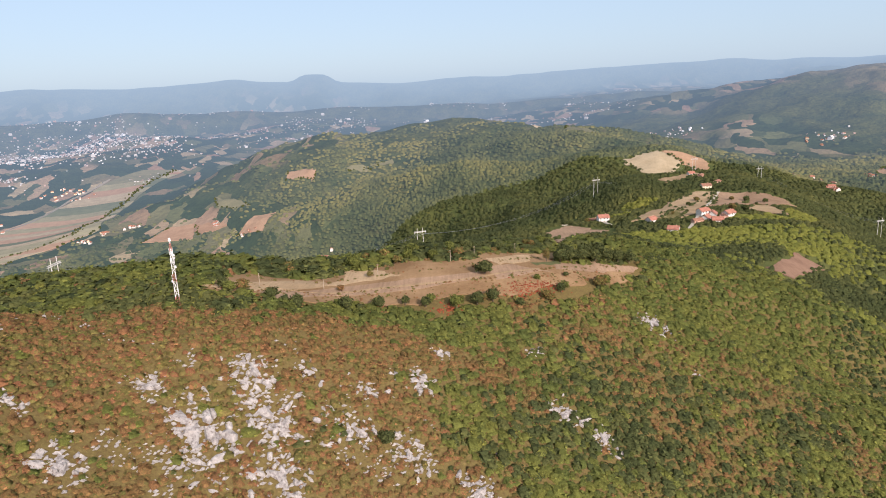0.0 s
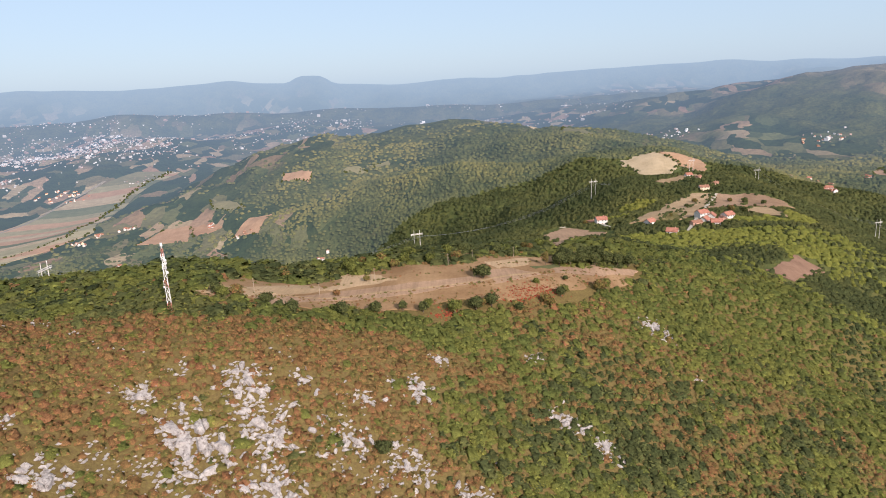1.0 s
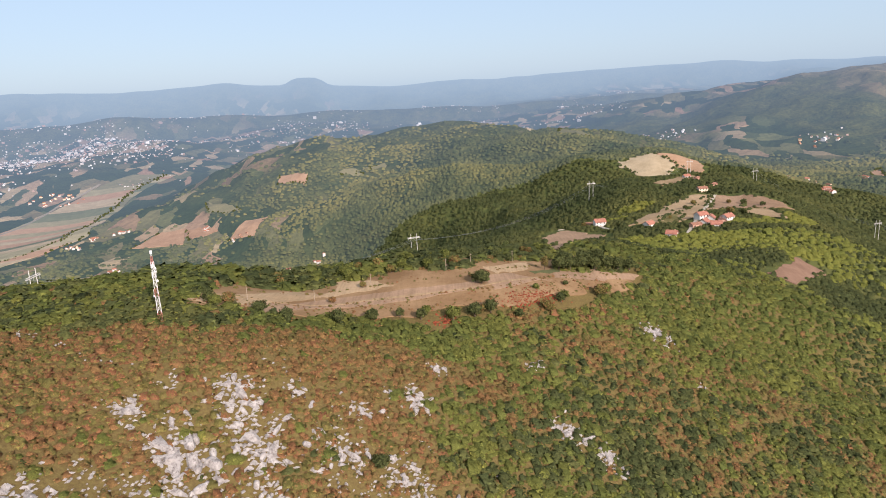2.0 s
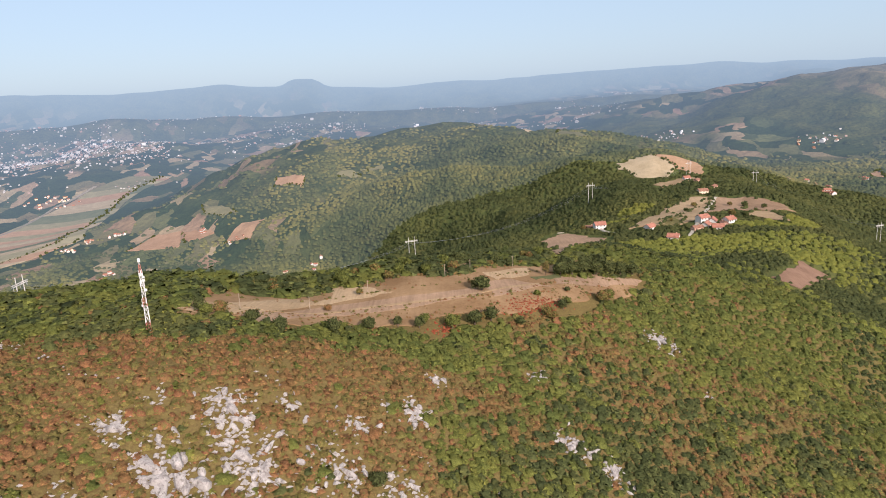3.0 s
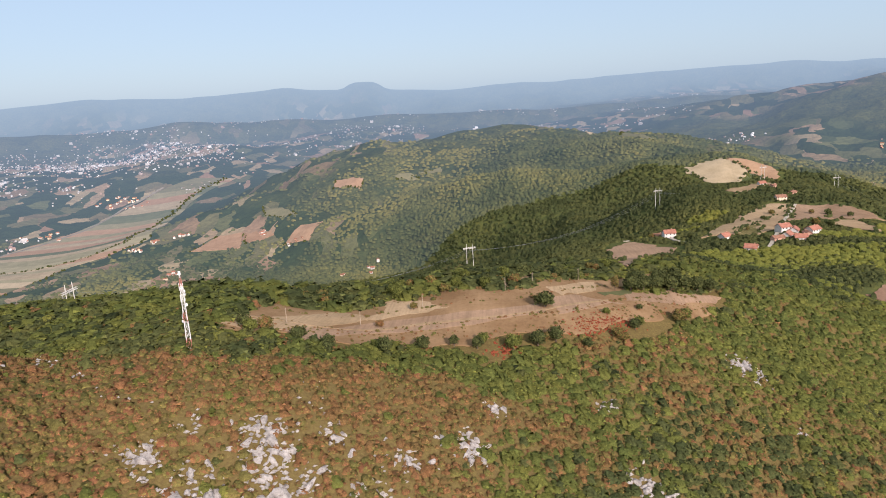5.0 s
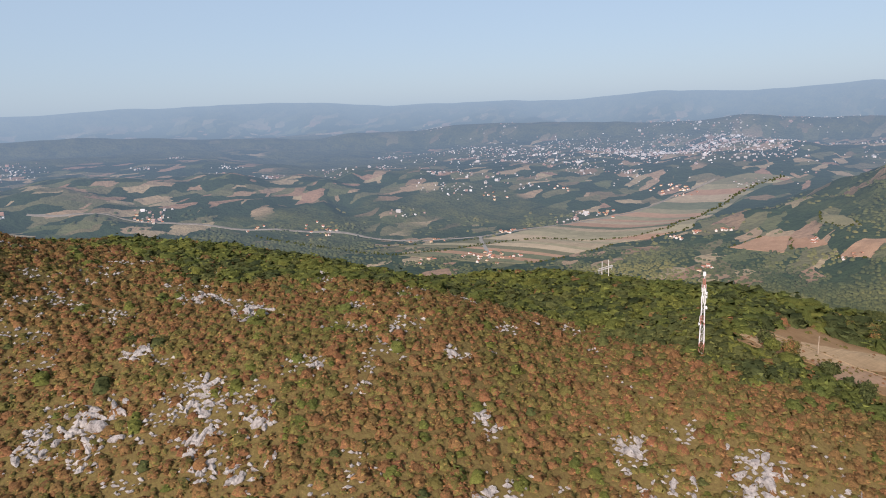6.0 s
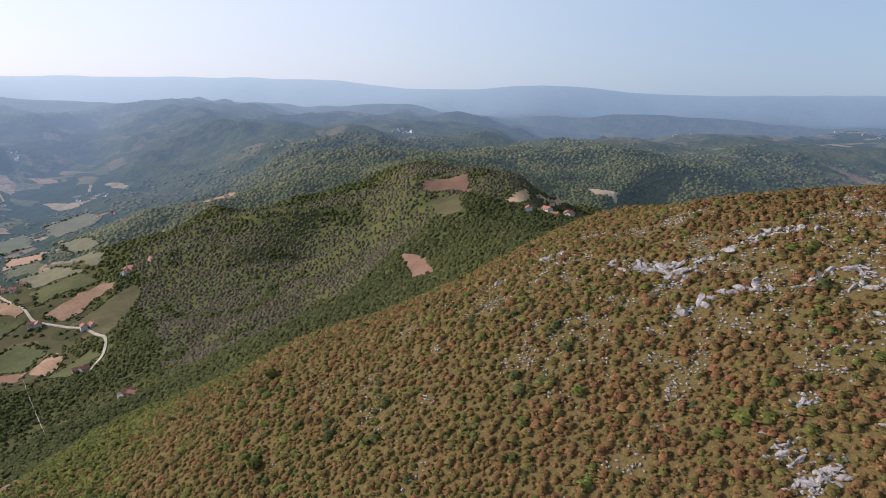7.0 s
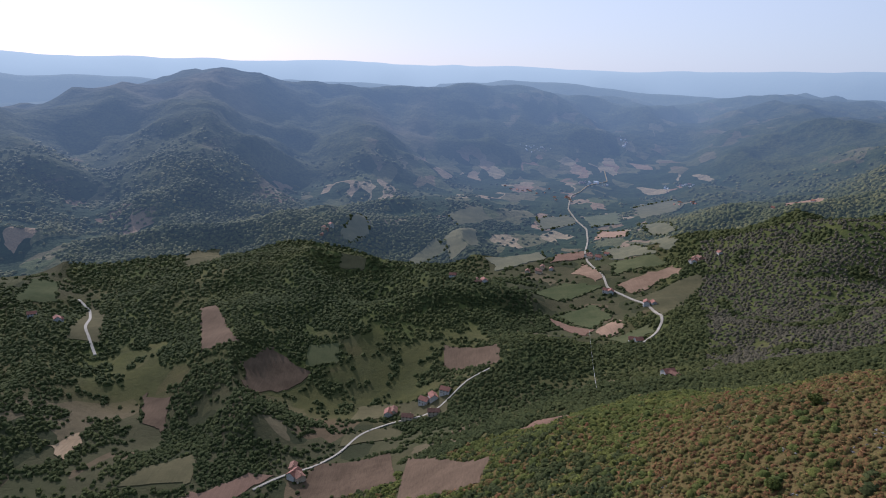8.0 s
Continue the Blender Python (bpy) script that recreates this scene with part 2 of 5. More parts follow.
MAT["vines"] = soil("vine_rows", (0.10, 0.095, 0.04), (0.24, 0.19, 0.09), 0.9)
MAT["grass"] = soil("green_meadow", (0.06, 0.072, 0.032), (0.105, 0.106, 0.05), 0.2)
# copies of the field soils with painted haze, for the river plain and beyond
HAZED_SOIL = {"stubble": soil("hazed_stubble", (0.27, 0.21, 0.125), (0.40, 0.32, 0.21), 0.2, 0, True), "pale_meadow": soil("hazed_pale_meadow", (0.20, 0.18, 0.10), (0.31, 0.27, 0.16), 0.2, 0, True), "meadow": soil("hazed_meadow", (0.12, 0.115, 0.06), (0.19, 0.17, 0.09), 0.2, 0, True),
              "ploughed": soil("hazed_ploughed", (0.26, 0.15, 0.085), (0.36, 0.23, 0.14), 0.2, 0, True), "grass": soil("hazed_grass", (0.09, 0.10, 0.05), (0.15, 0.155, 0.08), 0.2, 0, True)}
MAT["heath"] = soil("brown_heath", (0.165, 0.10, 0.052), (0.30, 0.20, 0.115), 0.1)
MAT["track"] = soil("pale_gravel", (0.28, 0.25, 0.20), (0.42, 0.38, 0.32), 0.15)
MAT["asphalt"] = soil("grey_asphalt", (0.16, 0.16, 0.16), (0.24, 0.24, 0.23), 0.1)
MAT["plaster"] = plain("white_plaster", (0.50, 0.475, 0.44))
MAT["ochre"] = plain("ochre_plaster", (0.55, 0.44, 0.32))
MAT["brickwork"] = plain("bare_block", (0.42, 0.25, 0.18))
MAT["tiles"] = plain("red_roof_tiles", (0.30, 0.13, 0.09), 0.85, 0.2, 0, 2.0, 0.4)
MAT["old_tiles"] = plain("brown_roof_tiles", (0.24, 0.12, 0.08), 0.85, 0.2, 0, 2.0, 0.45)
MAT["glass"] = plain("window_glass", (0.03, 0.035, 0.04), 0.1, 0.6, 0, 1.0, 0.1)
MAT["door"] = plain("brown_door", (0.14, 0.07, 0.035), 0.5)
MAT["concrete"] = plain("pale_concrete", (0.46, 0.45, 0.42), 0.85, 0.3, 0, 1.0, 0.3)
MAT["steel"] = plain("galvanised_steel", (0.50, 0.51, 0.52), 0.45, 0.5, 0.6, 2.0, 0.2)
MAT["white_paint"] = plain("white_paint", (0.60, 0.60, 0.59), 0.5, 0.4, 0, 2.0, 0.12)
MAT["red_paint"] = plain("red_paint", (0.34, 0.13, 0.10), 0.6, 0.3, 0, 2.0, 0.3)
MAT["wood_pole"] = plain("grey_wood", (0.30, 0.24, 0.18), 0.9, 0.2, 0, 2.0, 0.35)
MAT["bark"] = plain("bark", (0.11, 0.085, 0.06), 0.95, 0.1, 0, 3.0, 0.45)
MAT["wire"] = plain("aluminium_wire", (0.35, 0.35, 0.35), 0.4, 0.5, 0.8)
MAT["whitewash"] = plain("whitewashed_stone", (0.80, 0.79, 0.75), 0.9, 0.2, 0, 0.8, 0.2)


def limestone():
    k = Nodes("weathered_limestone")
    big = k.noise(0.5, 6, 0.7)
    colour = k.ramp(big, [(0.32, (0.15, 0.135, 0.125)), (0.48, (0.27, 0.25, 0.235)), (0.7, (0.39, 0.37, 0.345))])
    crack = k.noise(1.3, 5, 0.75, (1, 1, 0.3))
    colour = k.mix(0.8, colour, k.ramp(crack, [(0.36, (0.35, 0.31, 0.28)), (0.47, (1, 1, 1))]), "MULTIPLY")
    k.bump(crack, 0.9, 0.5)
    return k.finish(colour, 0.9, 0.2)


MAT["limestone"] = limestone()


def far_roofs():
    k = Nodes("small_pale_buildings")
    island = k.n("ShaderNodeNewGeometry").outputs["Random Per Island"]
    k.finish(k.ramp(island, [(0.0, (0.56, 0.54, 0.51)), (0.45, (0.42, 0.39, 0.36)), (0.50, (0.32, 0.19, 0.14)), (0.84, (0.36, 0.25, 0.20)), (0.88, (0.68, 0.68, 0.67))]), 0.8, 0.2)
    # painted haze glows over the buildings' own colours, more with distance
    painted_haze(k)
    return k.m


MAT["far_roofs"] = far_roofs()

# ---- the lie of the land ----
def hash01(ix, iy, seed):
    h = (ix.astype(np.int64) * 374761393 + iy.astype(np.int64) * 668265263 + seed * 974634321) & 0xFFFFFFFF
    h = ((h ^ (h >> 13)) * 1274126177) & 0xFFFFFFFF
    return ((h ^ (h >> 16)) & 0xFFFF) / 65535.0


def vnoise(x, y, size, seed):
    """Smooth noise from -1 to 1 with features about size metres across."""
    u, v = np.asarray(x, float) / size, np.asarray(y, float) / size
    iu, iv = np.floor(u), np.floor(v)
    fu, fv = u - iu, v - iv
    fu, fv = fu * fu * fu * (fu * (fu * 6 - 15) + 10), fv * fv * fv * (fv * (fv * 6 - 15) + 10)
    a, b = hash01(iu, iv, seed), hash01(iu + 1, iv, seed)
    c, d = hash01(iu, iv + 1, seed), hash01(iu + 1, iv + 1, seed)
    return 2 * ((a * (1 - fu) + b * fu) * (1 - fv) + (c * (1 - fu) + d * fu) * fv) - 1


def smoothstep(a, b, v):
    u = np.clip((v - a) / (b - a), 0, 1)
    return u * u * (3 - 2 * u)


def fbm(x, y, size, seed, octaves=4, gain=0.5):
    total, amp = 0.0, 1.0
    for k in range(octaves):
        total = total + amp * vnoise(x + 37.1 * k, y - 91.7 * k, size / 2 ** k, seed + k)
        amp *= gain
    return total


# crests: x, y, height, half width of the top, slope of the flanks
RIDGES = [
    # summit hill, shoulder with the mast, field saddle, village ridge, wooded mountain
    [(-640, -400, -146, 60, 0.42), (-510, -225, -116, 35, 0.45), (-420, -95, -62, 35, 0.46), (-372, -20, -42, 40, 0.44), (-345, 58, -41, 38, 0.42), (-340, 118, -60, 57, 0.26),
     (-215, 196, -62, 55, 0.47), (-214, 296, -87, 42, 0.38), (-119, 296, -78, 64, 0.96), (-59, 339, -96, 47, 0.3), (14, 385, -101, 36, 0.6),
     (55, 415, -112, 33, 0.98), (129, 475, -127, 35, 0.86), (200, 580, -141, 50, 0.5), (268, 678, -150, 55, 0.42), (322, 821, -141, 58, 0.46),
     (429, 1181, -143, 60, 0.4), (330, 1700, -118, 80, 0.26), (0, 2100, -112, 90, 0.24), (-300, 2100, -128, 70, 0.24), (-500, 1990, -160, 60, 0.30),
     (-700, 1850, -270, 30, 0.30)],
    # south spur of the summit hill
    [(-345, 42, -38, 20, .5), (-275, -95, -84, 25, .5), (-215, -205, -135, 25, .5), (-150, -330, -205, 25, .5), (-95, -440, -275, 20, .5), (-60, -520, -335, 10, .5)],
    # field back of the saddle, and the shoulders below the village
    [(268, 678, -150, 55, .42), (200, 690, -145, 36, .42), (136, 674, -146, 38, .45), (88, 656, -151, 20, .5)],
    [(-25, 440, -116, 45, .5), (-32, 490, -128, 55, .42), (-45, 560, -146, 55, .36), (-70, 720, -200, 40, .34)],
    [(20, 400, -107, 38, .42), (42, 450, -114, 34, .45), (66, 492, -126, 26, .55)],
    [(268, 678, -152, 55, .42), (200, 780, -168, 35, .45), (140, 850, -200, 25, .45)],
    # green spur running out below the village
    [(130, 470, -124, 36, .85), (235, 475, -150, 30, .8), (330, 470, -182, 25, .7), (480, 430, -262, 20, .6)],
    # wooded plateau
    [(-640, -400, -146, 50, .62), (-860, -640, -136, 80, .78), (-1084, -987, -142, 110, .72), (-1459, -2100, -125, 160, .4), (-1700, -3200, -60, 250, .25)],
    [(-1084, -987, -150, 160, .3), (-1800, -900, -128, 300, .22), (-2900, -500, -120, 300, .22)],
    [(-1084, -987, -152, 140, .34), (-1750, -1700, -128, 300, .2), (-2500, -2500, -95, 350, .18)],
    # mountain across the southern valley, with its spurs
    [(2100, -1500, -190, 60, .3), (1375, -2150, -125, 60, .34), (940, -2690, -22, 60, .36), (430, -3015, -62, 60, .32), (-415, -3320, -50, 80, .28), (-1170, -3350, -100, 80, .25)],
    [(940, -2690, -30, 30, .42), (760, -2050, -140, 25, .42), (560, -1500, -260, 20, .4), (430, -1180, -340, 20, .4)],
    [(1375, -2150, -130, 30, .42), (1020, -1600, -230, 25, .42), (800, -1180, -330, 20, .4)],
    [(430, -3015, -70, 30, .4), (250, -2350, -190, 25, .38), (150, -1900, -290, 20, .36)],
    # knolls on the southern valley's floor
    [(-60, -1720, -322, 60, .25), (0, -1650, -314, 50, .28), (152, -1450, -307, 40, .34), (267, -1260, -308, 35, .36), (343, -1060, -320, 30, .38), (403, -960, -335, 25, .38), (443, -850, -352, 20, .36)],
    [(267, -1260, -309, 35, .36), (235, -1050, -322, 30, .36), (190, -860, -344, 25, .34), (240, -660, -352, 20, .3)],
    [(-60, -1010, -325, 30, .36), (-85, -905, -309, 28, .38), (-110, -850, -332, 18, .38)],
    [(-225, -618, -300, 22, .42), (-161, -640, -298, 32, .42), (-95, -600, -308, 26, .48), (-72, -565, -322, 12, .5)],
    # hill beyond the eastern valley
    [(700, 3700, -130, 80, .2), (1150, 3100, -90, 80, .2), (1600, 2750, 8, 90, .2), (2300, 2400, 6, 120, .2), (3200, 1800, -20, 120, .2)],
    # low hills beyond the river
    [(-1500, 2700, -285, 80, .18), (-1950, 2150, -250, 110, .2), (-2350, 1500, -222, 110, .2), (-2550, 700, -200, 110, .2), (-2450, 0, -205, 110, .2)],
    [(-3000, 2600, -205, 150, .14), (-3600, 1500, -170, 150, .14), (-3500, 0, -150, 150, .14)],
]


def crest(x, y, line):
    """The height of a crest's flanks at each place."""
    ds, hs = [], []
    for (x0, y0, z0, w0, s0), (x1, y1, z1, w1, s1) in zip(line, line[1:]):
        dx, dy = x1 - x0, y1 - y0
        u = np.clip(((x - x0) * dx + (y - y0) * dy) / (dx * dx + dy * dy), 0, 1)
        d = np.hypot(x - x0 - u * dx, y - y0 - u * dy)
        w, s, z = w0 + u * (w1 - w0), s0 + u * (s1 - s0), z0 + u * (z1 - z0)
        over = np.maximum(d - w, 0)
        ds.append(d)
        hs.append(z - s * (np.sqrt(over * over + 900) - 30) - 0.03 * np.minimum(d, w))
    best = np.minimum.reduce(ds)
    reach = 10 + 0.16 * best
    total, weight = 0.0, 0.0
    for d, h in zip(ds, hs):
        k = np.exp(-np.minimum((d - best) / reach, 40))
        total, weight = total + k * h, weight + k
    return total / weight


SOUTH_ROAD = [(-264, -682), (-313, -762), (-323, -847), (-296, -980), (-314, -1235), (-369, -1474), (-368, -1699), (-414, -1903), (-608, -2304), (-800, -2700)]


def off_line(x, y, points):
    """Signed distance from a line: positive to its left."""
    best, out = np.full(x.shape, 1e9), np.zeros(x.shape)
    for (x0, y0), (x1, y1) in zip(points, points[1:]):
        dx, dy = x1 - x0, y1 - y0
        u = np.clip(((x - x0) * dx + (y - y0) * dy) / (dx * dx + dy * dy), 0, 1)
        d = np.hypot(x - x0 - u * dx, y - y0 - u * dy)
        s = np.sign(dx * (y - y0) - dy * (x - x0))
        out = np.where(d < best, d * s, out)
        best = np.minimum(best, d)
    return out


def land(x, y):
    """The ground's height."""
    x, y = np.asarray(x, float), np.asarray(y, float)
    r = np.hypot(x, y - 55)
    wx, wy = x + 40 * fbm(x, y, 260, 3, 3) * np.clip((r - 350) / 500, 0, 1), y + 40 * fbm(x, y, 260, 9, 3) * np.clip((r - 350) / 500, 0, 1)
    az = np.degrees(np.arctan2(-x, y - 55))
    east = np.clip((-az - 5) / 20, 0, 1) * np.clip((az + 120) / 40, 0, 1)
    floor = np.interp(r, [0, 2100, 2600, 3200, 4000, 4900], [-352, -348, -300, -225, -150, -75])
    floor = floor + east * np.interp(r, [0, 600, 1500, 2500, 3500], [0, 60, 150, 110, 60])
    floor = floor + np.interp(r, [500, 1500, 2200, 3000, 4900], [3, 8, 30, 34, 16]) * fbm(x, y, 600, 21, 3)
    k = 12.0
    terms = [crest(wx, wy, line) for line in RIDGES]
    top = np.maximum.reduce([floor] + terms)
    total = np.exp((floor - top) / k)
    for h in terms:
        total = total + np.exp((h - top) / k)
    z = top + k * np.log(total) - 2
    # gullies and swells
    rough = np.clip((z - floor) / 60, 0, 1)
    z = z + rough * np.interp(r, [200, 600, 1500, 3500], [1.2, 5, 14, 18]) * fbm(x, y, 190, 33, 4)
    ravine = 1 - 2.2 * abs(vnoise(x + .4 * y, y - .3 * x, 330, 37)) + .5 * (1 - 2 * abs(vnoise(x, y, 150, 38)))
    z = z + rough * smoothstep(1300, 2000, r) * smoothstep(-600, -1100, y) * 19 * (ravine - .45)
    # spurs and side valleys below the south slope
    fold = 1 - 2.4 * abs(vnoise(x + .5 * y, y - .2 * x, 210, 57)) + .4 * vnoise(x, y, 80, 58)
    z = z + 17 * fold * smoothstep(-400, -560, y) * smoothstep(1900, 1500, r) * smoothstep(150, 280, abs(off_line(x, y, SOUTH_ROAD)))
    # spurs down the wooded mountain
    spur = 1 - 2.3 * abs(vnoise(.32 * x - .1 * y, y + .45 * x, 150, 47)) + .35 * vnoise(x, y, 70, 48)
    z = z + rough * smoothstep(950, 1300, y) * smoothstep(2300, 2000, y) * 15 * (spur - .45)
    # a nearer range below the skyline
    rank = -48 - 52 * smoothstep(140, 120, abs(az - 20) * .95) + 34 * fbm(az * 60 + 900, 0 * az, 700, 45, 4) - ((r - 3950) / 150) ** 2 * 45
    z = np.maximum(z, rank)
    # ranges on the skyline
    sky = 47 + 26 * fbm(az * 60 + 5000, 0 * az, 620, 41, 4) + 20 * np.exp(-((az - 10.5) / 3.4) ** 2) + 54 * np.exp(-((az - 10.5) / 1.5) ** 4) + 22 * np.exp(-((az - 16.6) / 1.7) ** 2)
    sky = sky + 30 * np.exp(-((az + 170) / 30) ** 2) + 12 * np.exp(-((az - 160) / 20) ** 2) + 30 * np.exp(-((az + 20) / 13) ** 2)
    rise = np.clip((r - 4250) / 480, 0, 1)
    z = z * (1 - rise ** 2) + sky * rise ** 2 + (26 * fbm(x, y, 300, 49, 3) - 8) * rise * (1 - rise) * 4
    return z

HUB = (-5.0, 55.0)
AZ = np.radians(np.concatenate([np.arange(-46, 219, 0.48), np.arange(219, 314, 2.5)]))
RR = [0.02]
while RR[-1] < 4880:
    RR.append(RR[-1] + max(2.4, 0.0135 * RR[-1]))
RR = np.array(RR)


def polar(az, r):
    return HUB[0] - np.sin(az) * r, HUB[1] + np.cos(az) * r


gx, gy = polar(AZ[None, :], RR[:, None])
GZ = land(gx, gy)


def ground_z(x, y):
    """Height of the ground sheet itself, between its vertices."""
    x, y = np.asarray(x, float), np.asarray(y, float)
    r = np.clip(np.hypot(x - HUB[0], y - HUB[1]), RR[0], RR[-1] - 1)
    a = np.arctan2(-(x - HUB[0]), y - HUB[1])
    a = np.where(a < AZ[0], a + 2 * np.pi, a)
    i = np.clip(np.searchsorted(RR, r) - 1, 0, len(RR) - 2)
    edges = np.append(AZ, AZ[0] + 2 * np.pi)
    j = np.clip(np.searchsorted(edges, a) - 1, 0, len(AZ) - 1)
    u, v = (r - RR[i]) / (RR[i + 1] - RR[i]), (a - edges[j]) / (edges[j + 1] - edges[j])
    k = (j + 1) % len(AZ)
    return (GZ[i, j] * (1 - u) + GZ[i + 1, j] * u) * (1 - v) + (GZ[i, k] * (1 - u) + GZ[i + 1, k] * u) * v


def bulk(name, verts, faces, material, smooth=False):
    """A mesh object from arrays; faces all have the same number of corners."""
    me = bpy.data.meshes.new(name)
    n = faces.shape[1]
    me.vertices.add(len(verts))
    me.vertices.foreach_set("co", np.ascontiguousarray(verts, np.float32).ravel())
    me.loops.add(faces.size)
    me.loops.foreach_set("vertex_index", np.ascontiguousarray(faces, np.int32).ravel())
    me.polygons.add(len(faces))
    me.polygons.foreach_set("loop_start", np.arange(0, faces.size, n, dtype=np.int32))
    me.polygons.foreach_set("use_smooth", np.full(len(faces), smooth))
    me.update(calc_edges=True)
    me.materials.append(material)
    return new(name, me)


# ---- land cover ----
smooth = smoothstep


def place_of(x, y):
    return np.hypot(x - HUB[0], y - HUB[1]), np.degrees(np.arctan2(-(x - HUB[0]), y - HUB[1]))


def glade(x, y):
    """Rough pasture among the gullies below the south slope."""
    zone = smooth(-390, -450, y) * smooth(-830, -740, y) * smooth(-150, -70, x) * smooth(460, 340, x)
    return zone * smooth(-.12, .22, vnoise(x + .5 * y, y - .5 * x, 74, 55) + .5 * vnoise(x, y, 27, 56))


def cover_of(x, y, z):
    """How far the ground is autumn hillside, woodland, farmland."""
    r, a = place_of(x, y)
    hill = (1 - smooth(430, 560, r + 60 * vnoise(x, y, 120, 5))) * smooth(-310, -250, z)
    low = smooth(-250, -325, z + 18 * vnoise(x, y, 300, 15))
    lumps = fbm(x, y, 420, 51, 3)
    west = np.maximum(smooth(10, 25, a) * smooth(125, 105, a), .8 * smooth(-8, -16, a) * smooth(-60, -50, a))
    farm = np.clip(low * smooth(-0.45, 0.15, lumps) + (1 - .7 * smooth(-400, -900, y)) * smooth(1500, 2300, r) * smooth(0.10 - .6 * west, 0.45 - .6 * west, lumps), 0, 1) * (1 - hill)
    valley = smooth(250, 170, abs(off_line(x, y, SOUTH_ROAD)) + 50 * vnoise(x, y, 130, 17)) * smooth(-300, -322, z)
    farm = np.maximum(farm, valley * .96)
    farm = np.maximum(farm, .32 * glade(x, y) * (1 - hill)) * smooth(4700, 4300, r) * (1 - .8 * smooth(3650, 3800, r) * smooth(4250, 4150, r))
    hill = np.maximum(hill, .85 * smooth(2350, 2600, r) * smooth(3500, 3300, r) * smooth(-25, -29, a) * smooth(-.5, .1, lumps))
    wood = (1 - hill) * (1 - farm)
    return hill, wood, farm


def sheet(name, i0, i1, material):
    n = len(AZ)
    verts = np.stack([gx[i0:i1], gy[i0:i1], GZ[i0:i1]], -1).reshape(-1, 3)
    rows = i1 - i0
    a = (np.arange(rows - 1)[:, None] * n + np.arange(n)[None, :]).ravel()
    b = (np.arange(rows - 1)[:, None] * n + (np.arange(n)[None, :] + 1) % n).ravel()
    faces = np.stack([a, b, b + n, a + n], 1)
    ob = bulk(name, verts, faces, material, True)
    h, w, f = cover_of(verts[:, 0], verts[:, 1], verts[:, 2])
    colours = np.stack([h, w, f, np.ones_like(h)], 1).astype(np.float32)
    ob.data.color_attributes.new("cover", "FLOAT_COLOR", "POINT").data.foreach_set("color", colours.ravel())
    return ob


split = int(np.searchsorted(RR, 1300))
ground = tagged(sheet("ground", 0, split + 1, MAT["ground"]), "dry hillside, wooded ridges and valley farmland under scrub", "ground", kind="structure")
# from 1300 m out the land's material carries its haze as emission
backdrop = tagged(sheet("backdrop", split, len(RR), MAT["distance"]), "distant low hills, plain and mountain ranges with painted blue haze", "distant land", kind="structure")

# ---- woods and scrub ----
rng = np.random.default_rng(7)
OCT_V = np.array([(1, 0, 0), (-1, 0, 0), (0, 1, 0), (0, -1, 0), (0, 0, 1), (0, 0, -1)], float)
OCT_F = np.array([(0, 2, 4), (2, 1, 4), (1, 3, 4), (3, 0, 4), (2, 0, 5), (1, 2, 5), (3, 1, 5), (0, 3, 5)])


